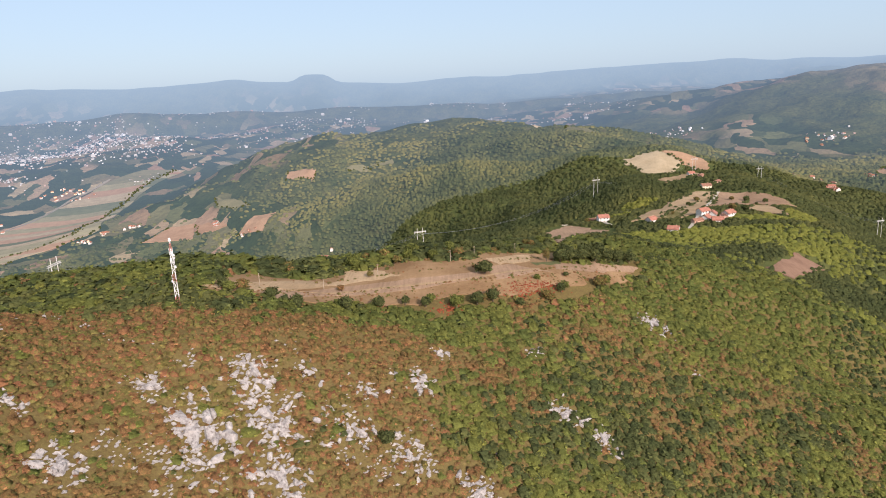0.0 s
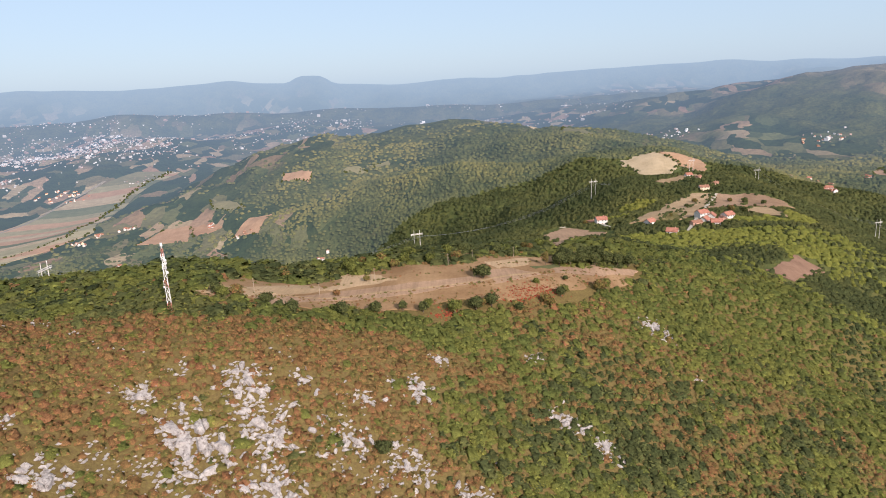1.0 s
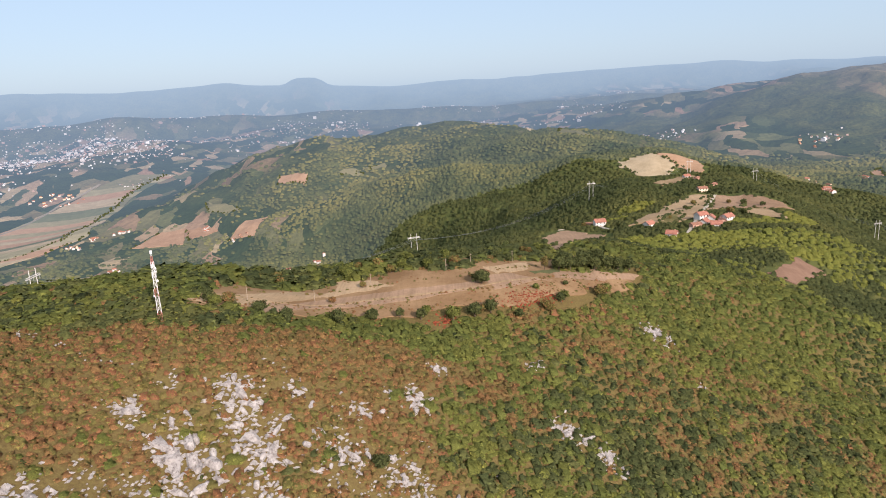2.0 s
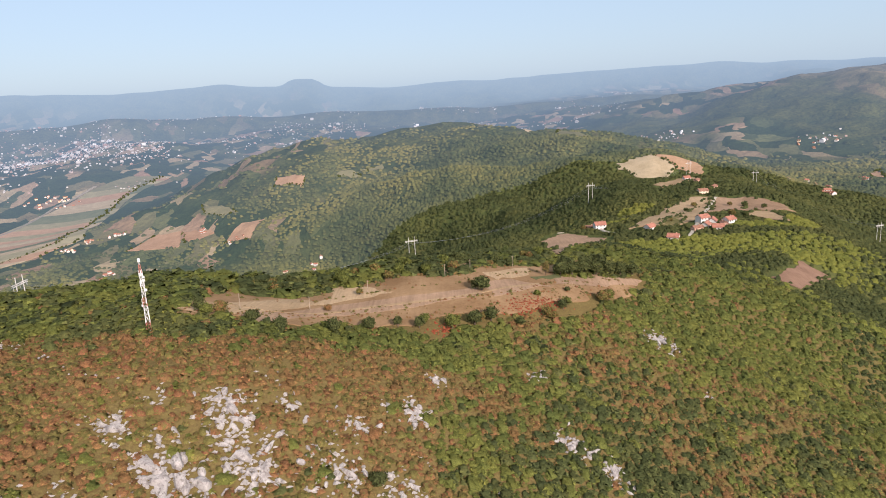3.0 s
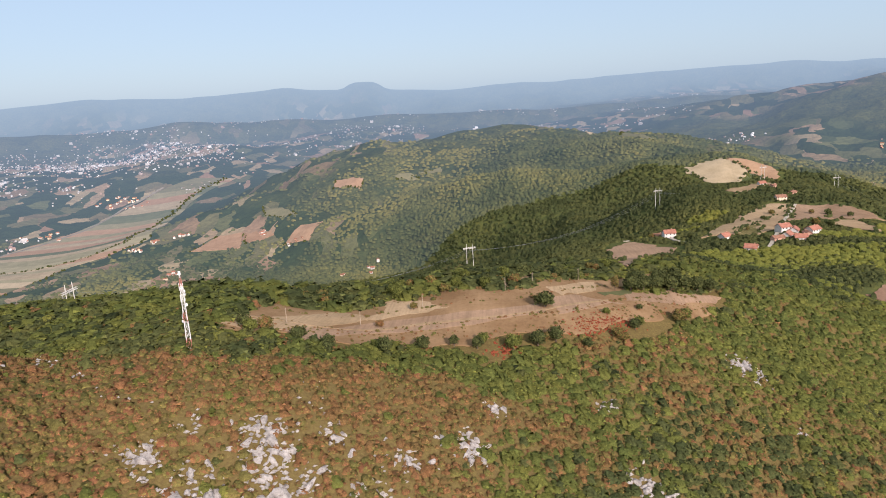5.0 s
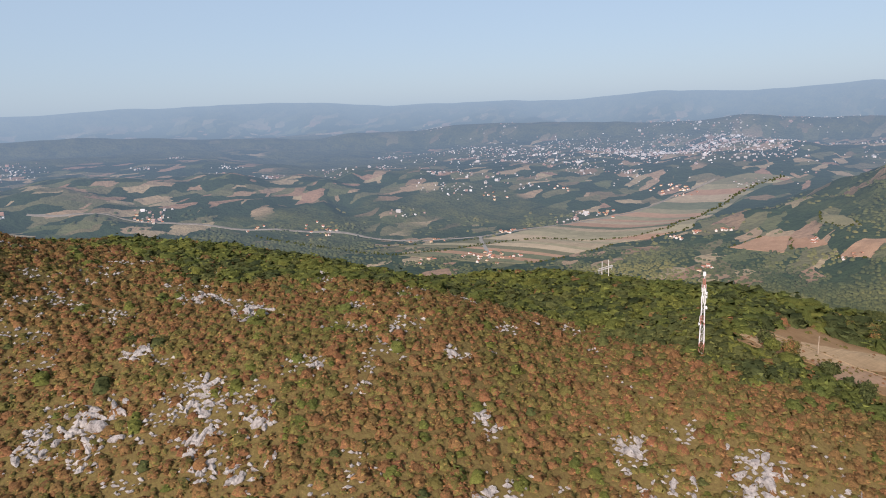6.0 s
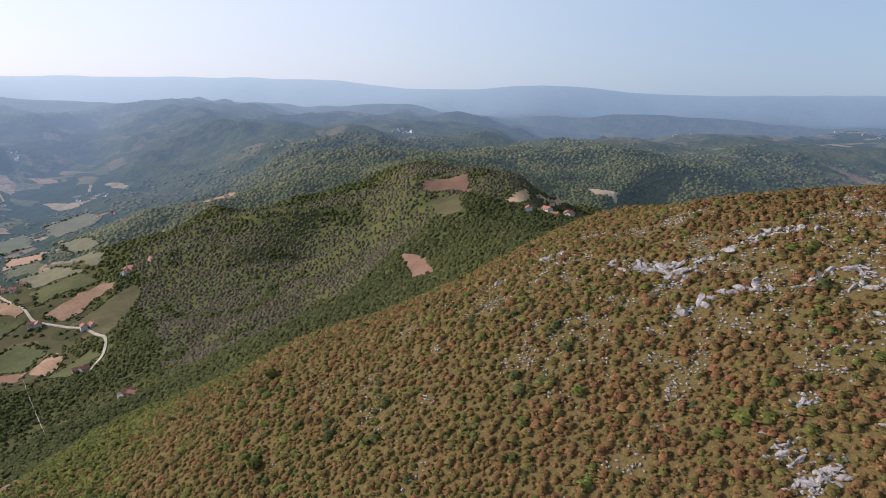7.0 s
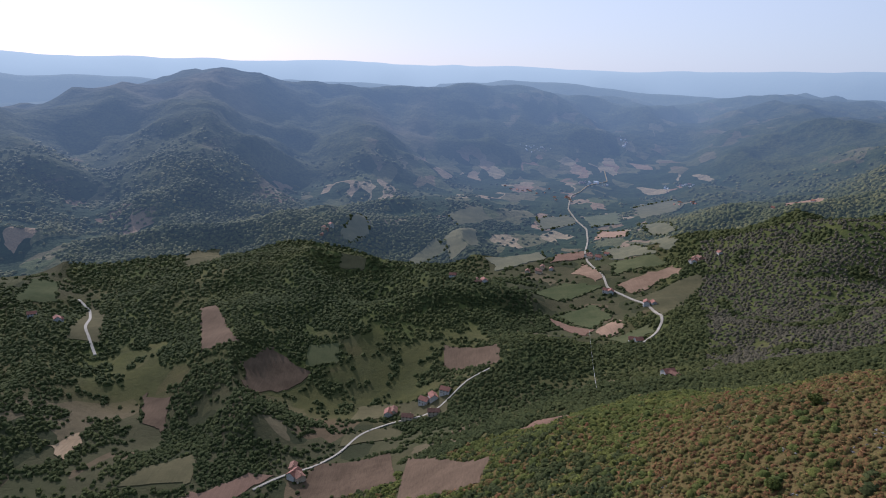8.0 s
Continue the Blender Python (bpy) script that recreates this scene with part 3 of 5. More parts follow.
def crown_shapes(sprays, capped=False, kinds=28):
    """Crowns a unit wide: an uneven rounded dome of leaves, with ragged leafy sprays standing out of it. A capped dome has a flat top."""
    made, domes = [], []
    sides = 5 if capped else 6
    faces, first = [], 0 if capped else 1
    for k in range(sides):
        n = (k + 1) % sides
        if not capped:
            faces.append((0, 1 + k, 1 + n))
        faces += [(first + k, first + sides + k, first + sides + n), (first + k, first + sides + n, first + n)]
    if capped:
        faces += [(0, 1, 2), (0, 2, 3), (0, 3, 4)]
    start = first + 2 * sides
    faces += [(start + 3 * k, start + 3 * k + 1, start + 3 * k + 2) for k in range(sprays)]
    for _ in range(kinds):
        phase, lean = rng.uniform(0, 6.283), rng.normal(0, .06, 2)
        core = [] if capped else [np.array([lean[0], lean[1], rng.uniform(.74, .90)])]
        for level, (z, wide) in enumerate(((.62, .24), (-.02, .46)) if capped else ((.56, .36), (-.04, .50))):
            for k in range(sides):
                a = phase + (k + .5 * level + rng.uniform(-.2, .2)) * 6.283 / sides
                w = wide * rng.uniform(.74, 1.26)
                core.append(np.array([math.cos(a) * w + lean[0], math.sin(a) * w + lean[1], z + (rng.uniform(-.14, .14) if level == 0 else rng.uniform(-.1, .06))]))
        core = np.array(core)
        dome = core - (0, 0, .02)
        dome = dome / np.linalg.norm(dome, axis=1)[:, None] + rng.normal(0, .16, core.shape) + (0, 0, .5)
        vs, ns = [core], [dome / np.linalg.norm(dome, axis=1)[:, None]]
        for k in range(sprays):
            up = (k + rng.uniform(.1, 1)) / sprays
            turn = k * 2.4 + rng.uniform(-.6, .6)
            flat = math.sqrt(1 - min(1, up * up))
            out = np.array([math.cos(turn) * flat, math.sin(turn) * flat, up])
            at = out * (.45, .45, .76) * rng.uniform(.90, 1.14) + (lean[0], lean[1], 0)
            face = out + rng.normal(0, .5, 3)
            face /= np.linalg.norm(face)
            side = np.cross(face, rng.normal(size=3))
            side /= np.linalg.norm(side)
            other = np.cross(face, side)
            size = rng.uniform(.08, .17)
            angles = np.array([0, 2.1, 4.2]) + rng.uniform(-.45, .45, 3)
            vs.append(at + size * (np.cos(angles)[:, None] * side + np.sin(angles)[:, None] * other) * rng.uniform(.75, 1.25, (3, 1)))
            soft = out + .45 * face + (0, 0, .4)
            ns.append(np.repeat(soft[None] / np.linalg.norm(soft), 3, 0))
        made.append(np.concatenate(vs)), domes.append(np.concatenate(ns))
    return np.array(made), np.array(domes), np.repeat(np.array(faces)[None], kinds, 0)


def crowns(name, x, y, width, height, tint, sprays, material, label, category="scrub", capped=False):
    shapes, domes, faces = crown_shapes(sprays, capped)
    n, m = len(x), shapes.shape[1]
    which = rng.integers(0, len(shapes), n)
    v = shapes[which]
    turn = rng.uniform(0, 6.283, n)
    c, s = np.cos(turn)[:, None], np.sin(turn)[:, None]
    vx, vy = v[..., 0] * c - v[..., 1] * s, v[..., 0] * s + v[..., 1] * c
    z = ground_z(x, y)
    verts = np.stack([x[:, None] + vx * width[:, None], y[:, None] + vy * width[:, None], z[:, None] + (v[..., 2] - .08) * height[:, None]], -1).reshape(-1, 3)
    f = (faces[which] + (np.arange(n) * m)[:, None, None]).reshape(-1, 3)
    ob = bulk(name, verts, f, material, True)
    ob.data.attributes.new("tint", "FLOAT", "POINT").data.foreach_set("value", np.repeat(tint, m).astype(np.float32))
    d = domes[which]
    soft = np.stack([d[..., 0] * c - d[..., 1] * s, d[..., 0] * s + d[..., 1] * c, d[..., 2]], -1).reshape(-1, 3)
    ob.data.attributes.new("custom_normal", "FLOAT_VECTOR", "POINT").data.foreach_set("vector", np.ascontiguousarray(soft, np.float32).ravel())
    tones = np.concatenate([np.full((n, m - 3 * sprays), .38) + rng.normal(0, .08, (n, 1)), np.repeat(rng.uniform(0, 1, (n, sprays)), 3, 1)], 1)
    ob.data.attributes.new("spray_tone", "FLOAT", "POINT").data.foreach_set("value", tones.astype(np.float32).ravel())
    return tagged(ob, label, category, kind="stuff")


def scatter(r0, r1, gap):
    """Places in the sector that the walk looks over, about gap(r) metres apart."""
    xs, ys = [], []
    r = r0
    while r < r1:
        g = gap(r)
        n = int(radians(263) * r / g)
        a = radians(-45) + (np.arange(n) + rng.uniform(0, 1, n)) / n * radians(263)
        rr = r + rng.uniform(-.5, .5, n) * g
        x, y = polar(a, rr)
        xs.append(x), ys.append(y)
        r += g
    return np.concatenate(xs), np.concatenate(ys)


def in_sight(x, y, z, tall):
    """False for what lies well behind a nearer crest."""
    r = np.hypot(x - HUB[0], y - HUB[1])
    worst = np.full(x.shape, -90.0)
    for f in np.linspace(.12, .97, 26):
        px, py = HUB[0] + (x - HUB[0]) * f, HUB[1] + (y - HUB[1]) * f
        worst = np.maximum(worst, np.degrees(np.arctan2(ground_z(px, py), r * f)))
    return np.degrees(np.arctan2(z + tall, r)) > worst - .6
# fields by their corners
VALLEY_FIELDS = [
    ("red_soil", (-240, -1190), (-307, -1199), (-325, -1249), (-257, -1245)),
    ("ploughed", (-260, -1098), (-287, -1020), (-305, -1038), (-298, -1159)),
    ("red_soil", (-361, -1342), (-412, -1300), (-433, -1358), (-392, -1438)),
    ("meadow", (-347, -1234), (-407, -1211), (-414, -1114), (-349, -1155)),
    ("grass", (-344, -1135), (-414, -1113), (-421, -1056), (-317, -1030)),
    ("ploughed", (-310, -983), (-422, -1040), (-420, -987), (-318, -927)),
    ("meadow", (-320, -905), (-433, -960), (-426, -917), (-321, -776)),
    ("grass", (-164, -989), (-239, -1044), (-292, -992), (-208, -943)),
    ("grass", (-196, -876), (-255, -918), (-275, -861), (-230, -793)),
    ("red_soil", (-184, -866), (-227, -793), (-212, -745), (-182, -840)),
    ("ploughed", (-230, -778), (-262, -804), (-263, -763), (-233, -731)),
    ("grass", (-235, -725), (-293, -756), (-291, -724), (-247, -691)),
]
FARM_FIELDS = [
    ("red_soil", (203, -430), (149, -468), (126, -466), (158, -428)),
    ("dull_soil", (102, -430), (93, -492), (25, -492), (14, -393)),
    ("dull_soil", (12, -352), (7, -462), (-54, -345), (-42, -300)),
    ("meadow", (77, -528), (75, -555), (24, -575), (11, -547)),
    ("meadow", (77, -593), (67, -641), (28, -636), (26, -607)),
    ("meadow", (23, -605), (21, -633), (-34, -608), (-28, -570)),
    ("red_soil", (-81, -410), (-96, -424), (-124, -405), (-102, -372)),
    ("dull_soil", (-28, -679), (-27, -738), (-95, -690), (-87, -630)),
    ("dull_soil", (213, -674), (191, -736), (135, -698), (190, -623)),
    ("grass", (144, -708), (147, -750), (108, -754), (103, -717)),
    ("dull_soil", (269, -702), (331, -887), (312, -894), (226, -710)),
]
GULLY_FIELDS = [
    ("grass", (608, -886), (636, -992), (605, -1009), (564, -924)),
    ("meadow", (465, -761), (521, -941), (466, -876), (428, -774)),
    ("dull_soil", (291, -578), (319, -644), (281, -630), (263, -571)),
    ("meadow", (260, -448), (250, -474), (210, -507), (196, -457)),
    ("meadow", (155, -1090), (154, -1135), (108, -1140), (112, -1105)),
    ("meadow", (449, -1134), (445, -1197), (405, -1224), (391, -1161)),
]
KNOLL_FIELDS = [
    ("stubble", (348, -517), (342, -542), (328, -536), (328, -494)),
    ("meadow", (-34, -1356), (-99, -1434), (-112, -1329), (-50, -1257)),
    ("meadow", (180, -1277), (143, -1419), (122, -1330), (155, -1259)),
    ("meadow", (-117, -1231), (-237, -1279), (-234, -1222), (-133, -1157)),
    ("meadow", (-43, -1520), (-130, -1613), (-152, -1533), (-68, -1452)),
    ("meadow", (-542, -1703), (-685, -1812), (-670, -1683), (-510, -1499)),
    ("red_soil", (-755, -1360), (-844, -1371), (-759, -1201), (-682, -1195)),
]
FAR_FIELDS = [
    ("meadow", (41, -1256), (-16, -1362), (-40, -1314), (23, -1224)),
    ("meadow", (-271, -1596), (-362, -1627), (-358, -1534), (-266, -1472)),
    ("grass", (-392, -1600), (-483, -1652), (-462, -1516), (-383, -1492)),
    ("meadow", (-486, -1463), (-499, -1316), (-478, -1190), (-442, -1240)),
    ("meadow", (-435, -1215), (-459, -1178), (-452, -1110), (-425, -1117)),
    ("meadow", (444, -1120), (398, -1202), (375, -1146), (417, -1086)),
]
SADDLE_FIELDS = [
    ("red_soil", (-810, -715), (-860, -653), (-776, -573), (-724, -616)),
    ("meadow", (-689, -608), (-794, -543), (-738, -507), (-655, -548)),
    ("stubble", (-780, -527), (-895, -564), (-863, -530), (-767, -501)),
    ("stubble", (-1221, -644), (-1255, -590), (-1216, -574), (-1196, -613)),
    ("red_soil", (-518, -461), (-499, -404), (-448, -341), (-441, -360)),
    ("meadow", (-651, -544), (-672, -508), (-615, -449), (-611, -482)),
    ("stubble", (-913, -554), (-1146, -667), (-1116, -628), (-915, -538)),
]
VILLAGE_FIELDS = [
    ("ploughed", (101, 674), (123, 689), (154, 643), (77, 468)),
    ("stubble", (190, 682), (259, 793), (256, 740), (213, 673)),
    ("stubble", (259, 793), (312, 851), (333, 844), (255, 734)),
    ("stubble", (255, 734), (332, 843), (256, 680), (233, 666)),
    ("vines", (216, 694), (254, 730), (234, 671), (216, 668)),
    ("ploughed", (337, 843), (371, 839), (330, 744), (295, 751)),
    ("ploughed", (371, 839), (398, 811), (404, 779), (330, 744)),
    ("stubble", (315, 720), (363, 754), (337, 668), (327, 682)),
    ("stubble", (332, 1293), (400, 1300), (428, 1240), (368, 1170)),
    ("ploughed", (404, 1300), (486, 1278), (456, 1178), (432, 1238)),
    ("stubble", (296, 955), (372, 1029), (374, 990), (300, 925)),
    ("red_soil", (236, 490), (287, 545), (301, 530), (248, 474)),
    ("red_soil", (881, 1397), (947, 1468), (865, 1324), (829, 1305)),
]
SLOPE_FIELDS = [
    ("red_soil", (-733, 1578), (-704, 1679), (-642, 1685), (-610, 1578)),
    ("red_soil", (-501, 1570), (-474, 1639), (-422, 1635), (-432, 1536)),
    ("ploughed", (-636, 1680), (-560, 1660), (-550, 1632), (-604, 1600)),
    ("ploughed", (-425, 1788), (-424, 1826), (-341, 1784), (-344, 1752)),
    ("meadow", (-268, 1797), (-225, 1811), (-200, 1791), (-258, 1777)),
    ("meadow", (-192, 1822), (-149, 1823), (-145, 1802), (-179, 1809)),
    ("stubble", (253, 1975), (300, 1985), (310, 1955), (259, 1944)),
    ("meadow", (-626, 1815), (-526, 1734), (-500, 1689), (-594, 1734)),
    ("meadow", (325, 1829), (369, 1656), (338, 1638), (304, 1747)),
]
ROADS = {
    "south": ("track", 3.4, [(-264, -682), (-290, -715), (-313, -762), (-323, -847), (-312, -922), (-296, -980), (-303, -1039), (-305, -1169), (-314, -1235), (-341, -1334), (-369, -1474), (-364, -1564), (-368, -1699), (-414, -1903), (-497, -2057), (-580, -2143), (-608, -2304)]),
    "west": ("track", 3.6, [(418, -741), (464, -809), (479, -855), (507, -910), (541, -945)]),
    "farm": ("track", 2.4, [(140, -445), (119, -467), (96, -481), (75, -515), (58, -557), (26, -590), (-20, -585), (-48, -612), (-77, -625)]),
    "village": ("track", 3, [(220, 612), (245, 658), (270, 715), (318, 807), (340, 846)]),
    "lane": ("track", 3, [(168, 669), (163, 682), (161, 788), (120, 702)]),
    "river": ("asphalt", 9, [(-2193, 429), (-2035, 680), (-1836, 931), (-1660, 1145), (-1493, 1250), (-1366, 1389), (-1300, 1575), (-1265, 1732), (-1210, 1937), (-1222, 2190), (-1174, 2367)]),
    "bridge": ("asphalt", 9, [(-1366, 1389), (-1304, 1330), (-1184, 1234), (-1121, 1180)]),
}
PLAIN_EDGE_ROAD = [(-1480, 1150), (-1392, 1238), (-1322, 1347), (-1305, 1536), (-1286, 1765), (-1236, 1899), (-1218, 2121), (-1186, 2316), (-1060, 2563)]
PLAIN_RIVER = [(-1330, 1060), (-1275, 1180), (-1240, 1350), (-1165, 1460), (-1080, 1520), (-1000, 1590), (-950, 1690), (-985, 1850), (-1010, 2039), (-1030, 2250), (-1000, 2500)]
PLAIN_EDGE_WOOD = [(-1245, 985), (-1148, 1095), (-1015, 1205), (-995, 1516), (-933, 1604), (-885, 1688), (-950, 1850), (-985, 2039), (-1005, 2200), (-990, 2369), (-960, 2500)]
SADDLE = [(-130, 312), (-98, 314), (-69, 320), (-49, 334), (-14, 345), (21, 357), (60, 392), (100, 415)]


def along(points, n):
    """n places evenly spaced along a line, with their tangents."""
    p = np.array(points, float)
    d = np.concatenate([[0], np.cumsum(np.hypot(*np.diff(p, axis=0).T))])
    s = np.linspace(0, d[-1], n)
    q = np.stack([np.interp(s, d, p[:, 0]), np.interp(s, d, p[:, 1])], 1)
    for _ in range(2):
        q[1:-1] = (q[:-2] + 2 * q[1:-1] + q[2:]) / 4
    t = np.gradient(q, axis=0)
    return q, t / np.hypot(t[:, 0], t[:, 1])[:, None], d[-1]


def drape(name, grid, material, lift, label, category, ragged=0.0):
    """A sheet over the ground through a grid of places (rows, columns, 2)."""
    rows, cols = grid.shape[:2]
    g = grid.astype(float).copy()
    if ragged:
        wob = ragged * fbm(g[..., 0], g[..., 1], 14, 81, 3)
        for k in (0, -1):
            g[k, :, 1] += wob[k]
            g[:, k, 0] += wob[:, k]
    r = np.hypot(g[..., 0] - HUB[0], g[..., 1] - HUB[1])
    z = ground_z(g[..., 0], g[..., 1]) + lift + r * 0.0007
    verts = np.concatenate([g, z[..., None]], -1).reshape(-1, 3)
    # a rim that goes into the ground gives the sheet its thickness
    ring = np.concatenate([np.arange(cols), np.arange(1, rows) * cols + cols - 1, (rows - 1) * cols + np.arange(cols - 2, -1, -1), np.arange(rows - 2, 0, -1) * cols])
    skirt = verts[ring] - (0, 0, 1.5 + lift)
    n = len(verts)
    a = (np.arange(rows - 1)[:, None] * cols + np.arange(cols - 1)[None]).ravel()
    faces = np.stack([a, a + 1, a + cols + 1, a + cols], 1)
    k = np.arange(len(ring))
    side = np.stack([ring, n + k, n + np.roll(k, -1), np.roll(ring, -1)], 1)
    ob = bulk(name, np.concatenate([verts, skirt]), np.concatenate([faces, side]), material, False)
    return tagged(ob, label, category, kind="structure")


def quad_grid(a, b, c, d, cell):
    a, b, c, d = (np.array(p, float) for p in (a, b, c, d))
    n = int(np.clip(max(np.hypot(*(b - a)), np.hypot(*(c - d))) / cell, 4, 40)) + 1
    m = int(np.clip(max(np.hypot(*(d - a)), np.hypot(*(c - b))) / cell, 4, 40)) + 1
    u, v = np.linspace(0, 1, n)[None, :, None], np.linspace(0, 1, m)[:, None, None]
    return (a * (1 - u) + b * u) * (1 - v) + (d * (1 - u) + c * u) * v


FIELD_LABEL = {"dull_soil": "dull brown fallow field below the wood", "red_soil": "bare reddish brown ploughed field between hedges", "ploughed": "dull brown ploughed field between hedges", "stubble": "pale tan stubble field between hedges",
               "pale_meadow": "pale mown meadow between hedges", "vines": "green vine rows on a tan slope",
               "meadow": "dry olive meadow between hedges", "grass": "green mown meadow between hedges"}
OPEN_QUADS = []
for group in (VALLEY_FIELDS, FARM_FIELDS, GULLY_FIELDS, KNOLL_FIELDS, FAR_FIELDS, SADDLE_FIELDS, VILLAGE_FIELDS, SLOPE_FIELDS):
    for mat, *corners in group:
        far = math.hypot(corners[0][0], corners[0][1])
        # fields past 1230 m take the copies with painted haze
        drape("field", quad_grid(*corners, max(5, far * 0.006)), HAZED_SOIL.get(mat, HAZED_SOIL["ploughed"]) if far > 1230 else MAT[mat], 0.25, FIELD_LABEL[mat], "field", 4 + far * 0.003)
        OPEN_QUADS.append(corners)

# narrow strips across the river plain, from the road to the river and from the river to the wood
DEPTH = np.array([-.27, .96])
edge_a, _, _ = along(PLAIN_EDGE_ROAD, 200)
edge_r, _, _ = along(PLAIN_RIVER, 200)
edge_b, _, _ = along(PLAIN_EDGE_WOOD, 200)


def at_depth(line, d):
    depth = np.maximum.accumulate(line @ DEPTH)
    return np.array([np.interp(d, depth, line[:, 0]), np.interp(d, depth, line[:, 1])])


strip_rng = random.Random(3)
for near_line, far_line, tilt in ((edge_a, edge_r, 8), (edge_r, edge_b, 8)):
    d = max(near_line[0] @ DEPTH, far_line[0] @ DEPTH)
    end = min((near_line @ DEPTH).max(), (far_line @ DEPTH).max())
    while d < end:
        step = strip_rng.choice((22, 30, 38, 50)) * (.8 + d / 5000)
        a0, a1, b0, b1 = at_depth(near_line, d), at_depth(near_line, d + step), at_depth(far_line, d + tilt), at_depth(far_line, d + step + tilt)
        mat = strip_rng.choices(("stubble", "pale_meadow", "meadow", "ploughed", "grass"), (5, 4, 2, 2.6, 2.4))[0]
        gap = (b0 - a0) * .03
        drape("field", quad_grid(a0 + gap, b0 - gap, b1 - gap, a1 + gap, 30), HAZED_SOIL[mat], 0.25, FIELD_LABEL[mat].replace("between hedges", "strip on the river plain"), "field")
        d += step
for d in range(1300, 2750, 60):
    OPEN_QUADS.append((tuple(at_depth(edge_a, d)), tuple(at_depth(edge_b, d)), tuple(at_depth(edge_b, d + 60)), tuple(at_depth(edge_a, d + 60))))


def ribbon(name, points, right_edge, left_edge, material, lift, label, category, cell=6.0, ragged=0.0, kind_cols=4):
    q, t, length = along(points, max(6, int(sum(math.dist(a, b) for a, b in zip(points, points[1:])) / cell)))
    side = np.stack([-t[:, 1], t[:, 0]], 1)
    off = np.linspace(-right_edge, left_edge, kind_cols)
    wob = ragged * fbm(q[:, 0], q[:, 1], 22, 83, 3)
    grid = q[:, None, :] + side[:, None, :] * (off[None, :, None] + wob[:, None, None] * np.sign(off)[None, :, None])
    return drape(name, grid, material, lift, label, category)


# the saddle: heath over the whole back, with small fields, a ploughed strip and red patches on it
SADDLE_PLOTS = [
    ("stubble", (-58, 368), (-43, 362), (-30, 347), (-60, 336), "pale dry meadow at the foot of the tree belt"),
    ("stubble", (-111, 286), (-93, 311), (-85, 290), (-100, 284), "pale dry meadow beside the mast"),
    ("stubble", (-93, 311), (-78, 345), (-60, 336), (-85, 290), "pale dry meadow beside the mast"),
    ("ploughed", (22, 365), (36, 372), (54, 366), (25, 346), "bare brown ploughed field beside the round tree"),
    ("ploughed", (62, 390), (89, 407), (83, 382), (58, 372), "broad brown ploughed field below the dark grove"),
    ("ploughed", (89, 407), (116, 410), (108, 400), (83, 382), "broad brown ploughed field below the dark grove"),
    ("grass", (48, 384), (67, 402), (63, 388), (50, 378), "small green meadow before the dark grove"),
    ("stubble", (22, 384), (51, 411), (47, 387), (27, 369), "pale mown meadow between low banks"),
    ("ploughed", (-2, 384), (26, 435), (29, 418), (-1, 377), "narrow brown strip below the wood"),
]
ribbon("field", SADDLE, 30, 34, MAT["heath"], 0.16, "brown and tan heath over the saddle", "heath", 4, 7, 16)
ribbon("field", [(-82, 287), (-69, 308), (-57, 322), (-33, 331), (-7, 341), (17, 351)], 6.5, 6.5, MAT["ploughed"], 0.30, "long brown ploughed strip along the saddle", "field", 4, 2, 5)
for k, (mat, *corners, label) in enumerate(SADDLE_PLOTS):
    drape("field", quad_grid(*corners, 3), MAT[mat], 0.24 + .02 * (k % 4), label, "field", 5)
    OPEN_QUADS.append(tuple(corners))
for mat, width, points in ROADS.values():
    ribbon("road", points, width / 2, width / 2, MAT[mat], 0.5, "pale gravel country road" if mat == "track" else "grey asphalt road along the river plain", "road", 9, 0, 3)
ribbon("road", [(-118, 300), (-80, 306), (-40, 328), (10, 344), (50, 370)], 0.9, 0.9, MAT["stubble"], 0.42, "narrow pale farm track along the field edge", "road", 6, 0.5, 3)


def in_quad(x, y, corners, grow=0.0):
    c = np.array(corners, float)
    mid = c.mean(0)
    c = mid + (c - mid) * (1 + grow)
    sign = None
    ok_a, ok_b = np.ones(x.shape, bool), np.ones(x.shape, bool)
    for p, q in zip(c, np.roll(c, -1, 0)):
        cross = (q[0] - p[0]) * (y - p[1]) - (q[1] - p[1]) * (x - p[0])
        ok_a &= cross > 0
        ok_b &= cross < 0
    return ok_a | ok_b

# rocky places on the hill: x, y, reach
ROCKY = [(-78, 195, 17), (-64, 208, 12), (-57, 190, 10), (-72, 220, 10), (-38, 216, 9), (-17, 214, 8), (-108, 166, 7), (-13, 249, 6),
         (44, 260, 7), (60, 253, 7), (36, 292, 5), (108, 345, 9), (118, 311, 4), (-127, 178, 5), (-23, 248, 4), (7, 210, 8),
         (-211, 117, 5), (-244, 83, 5), (-181, 92, 6), (-157, 112, 5), (-167, 66, 5), (-212, 23, 4), (-188, 33, 5), (-164, 116, 5)]
# broken limestone crags on the summit slope, as lines
CRAGS = [[(-258, 6), (-265, 13), (-271, 19), (-263, 29), (-267, 37), (-270, 46), (-282, 59)], [(-247, 33), (-251, 43), (-261, 51), (-242, 48)],
         [(-229, -32), (-237, -28), (-249, -19), (-257, -12), (-257, -3)], [(-268, -72), (-266, -56), (-264, -39), (-275, -27), (-296, -13), (-296, 2)]]
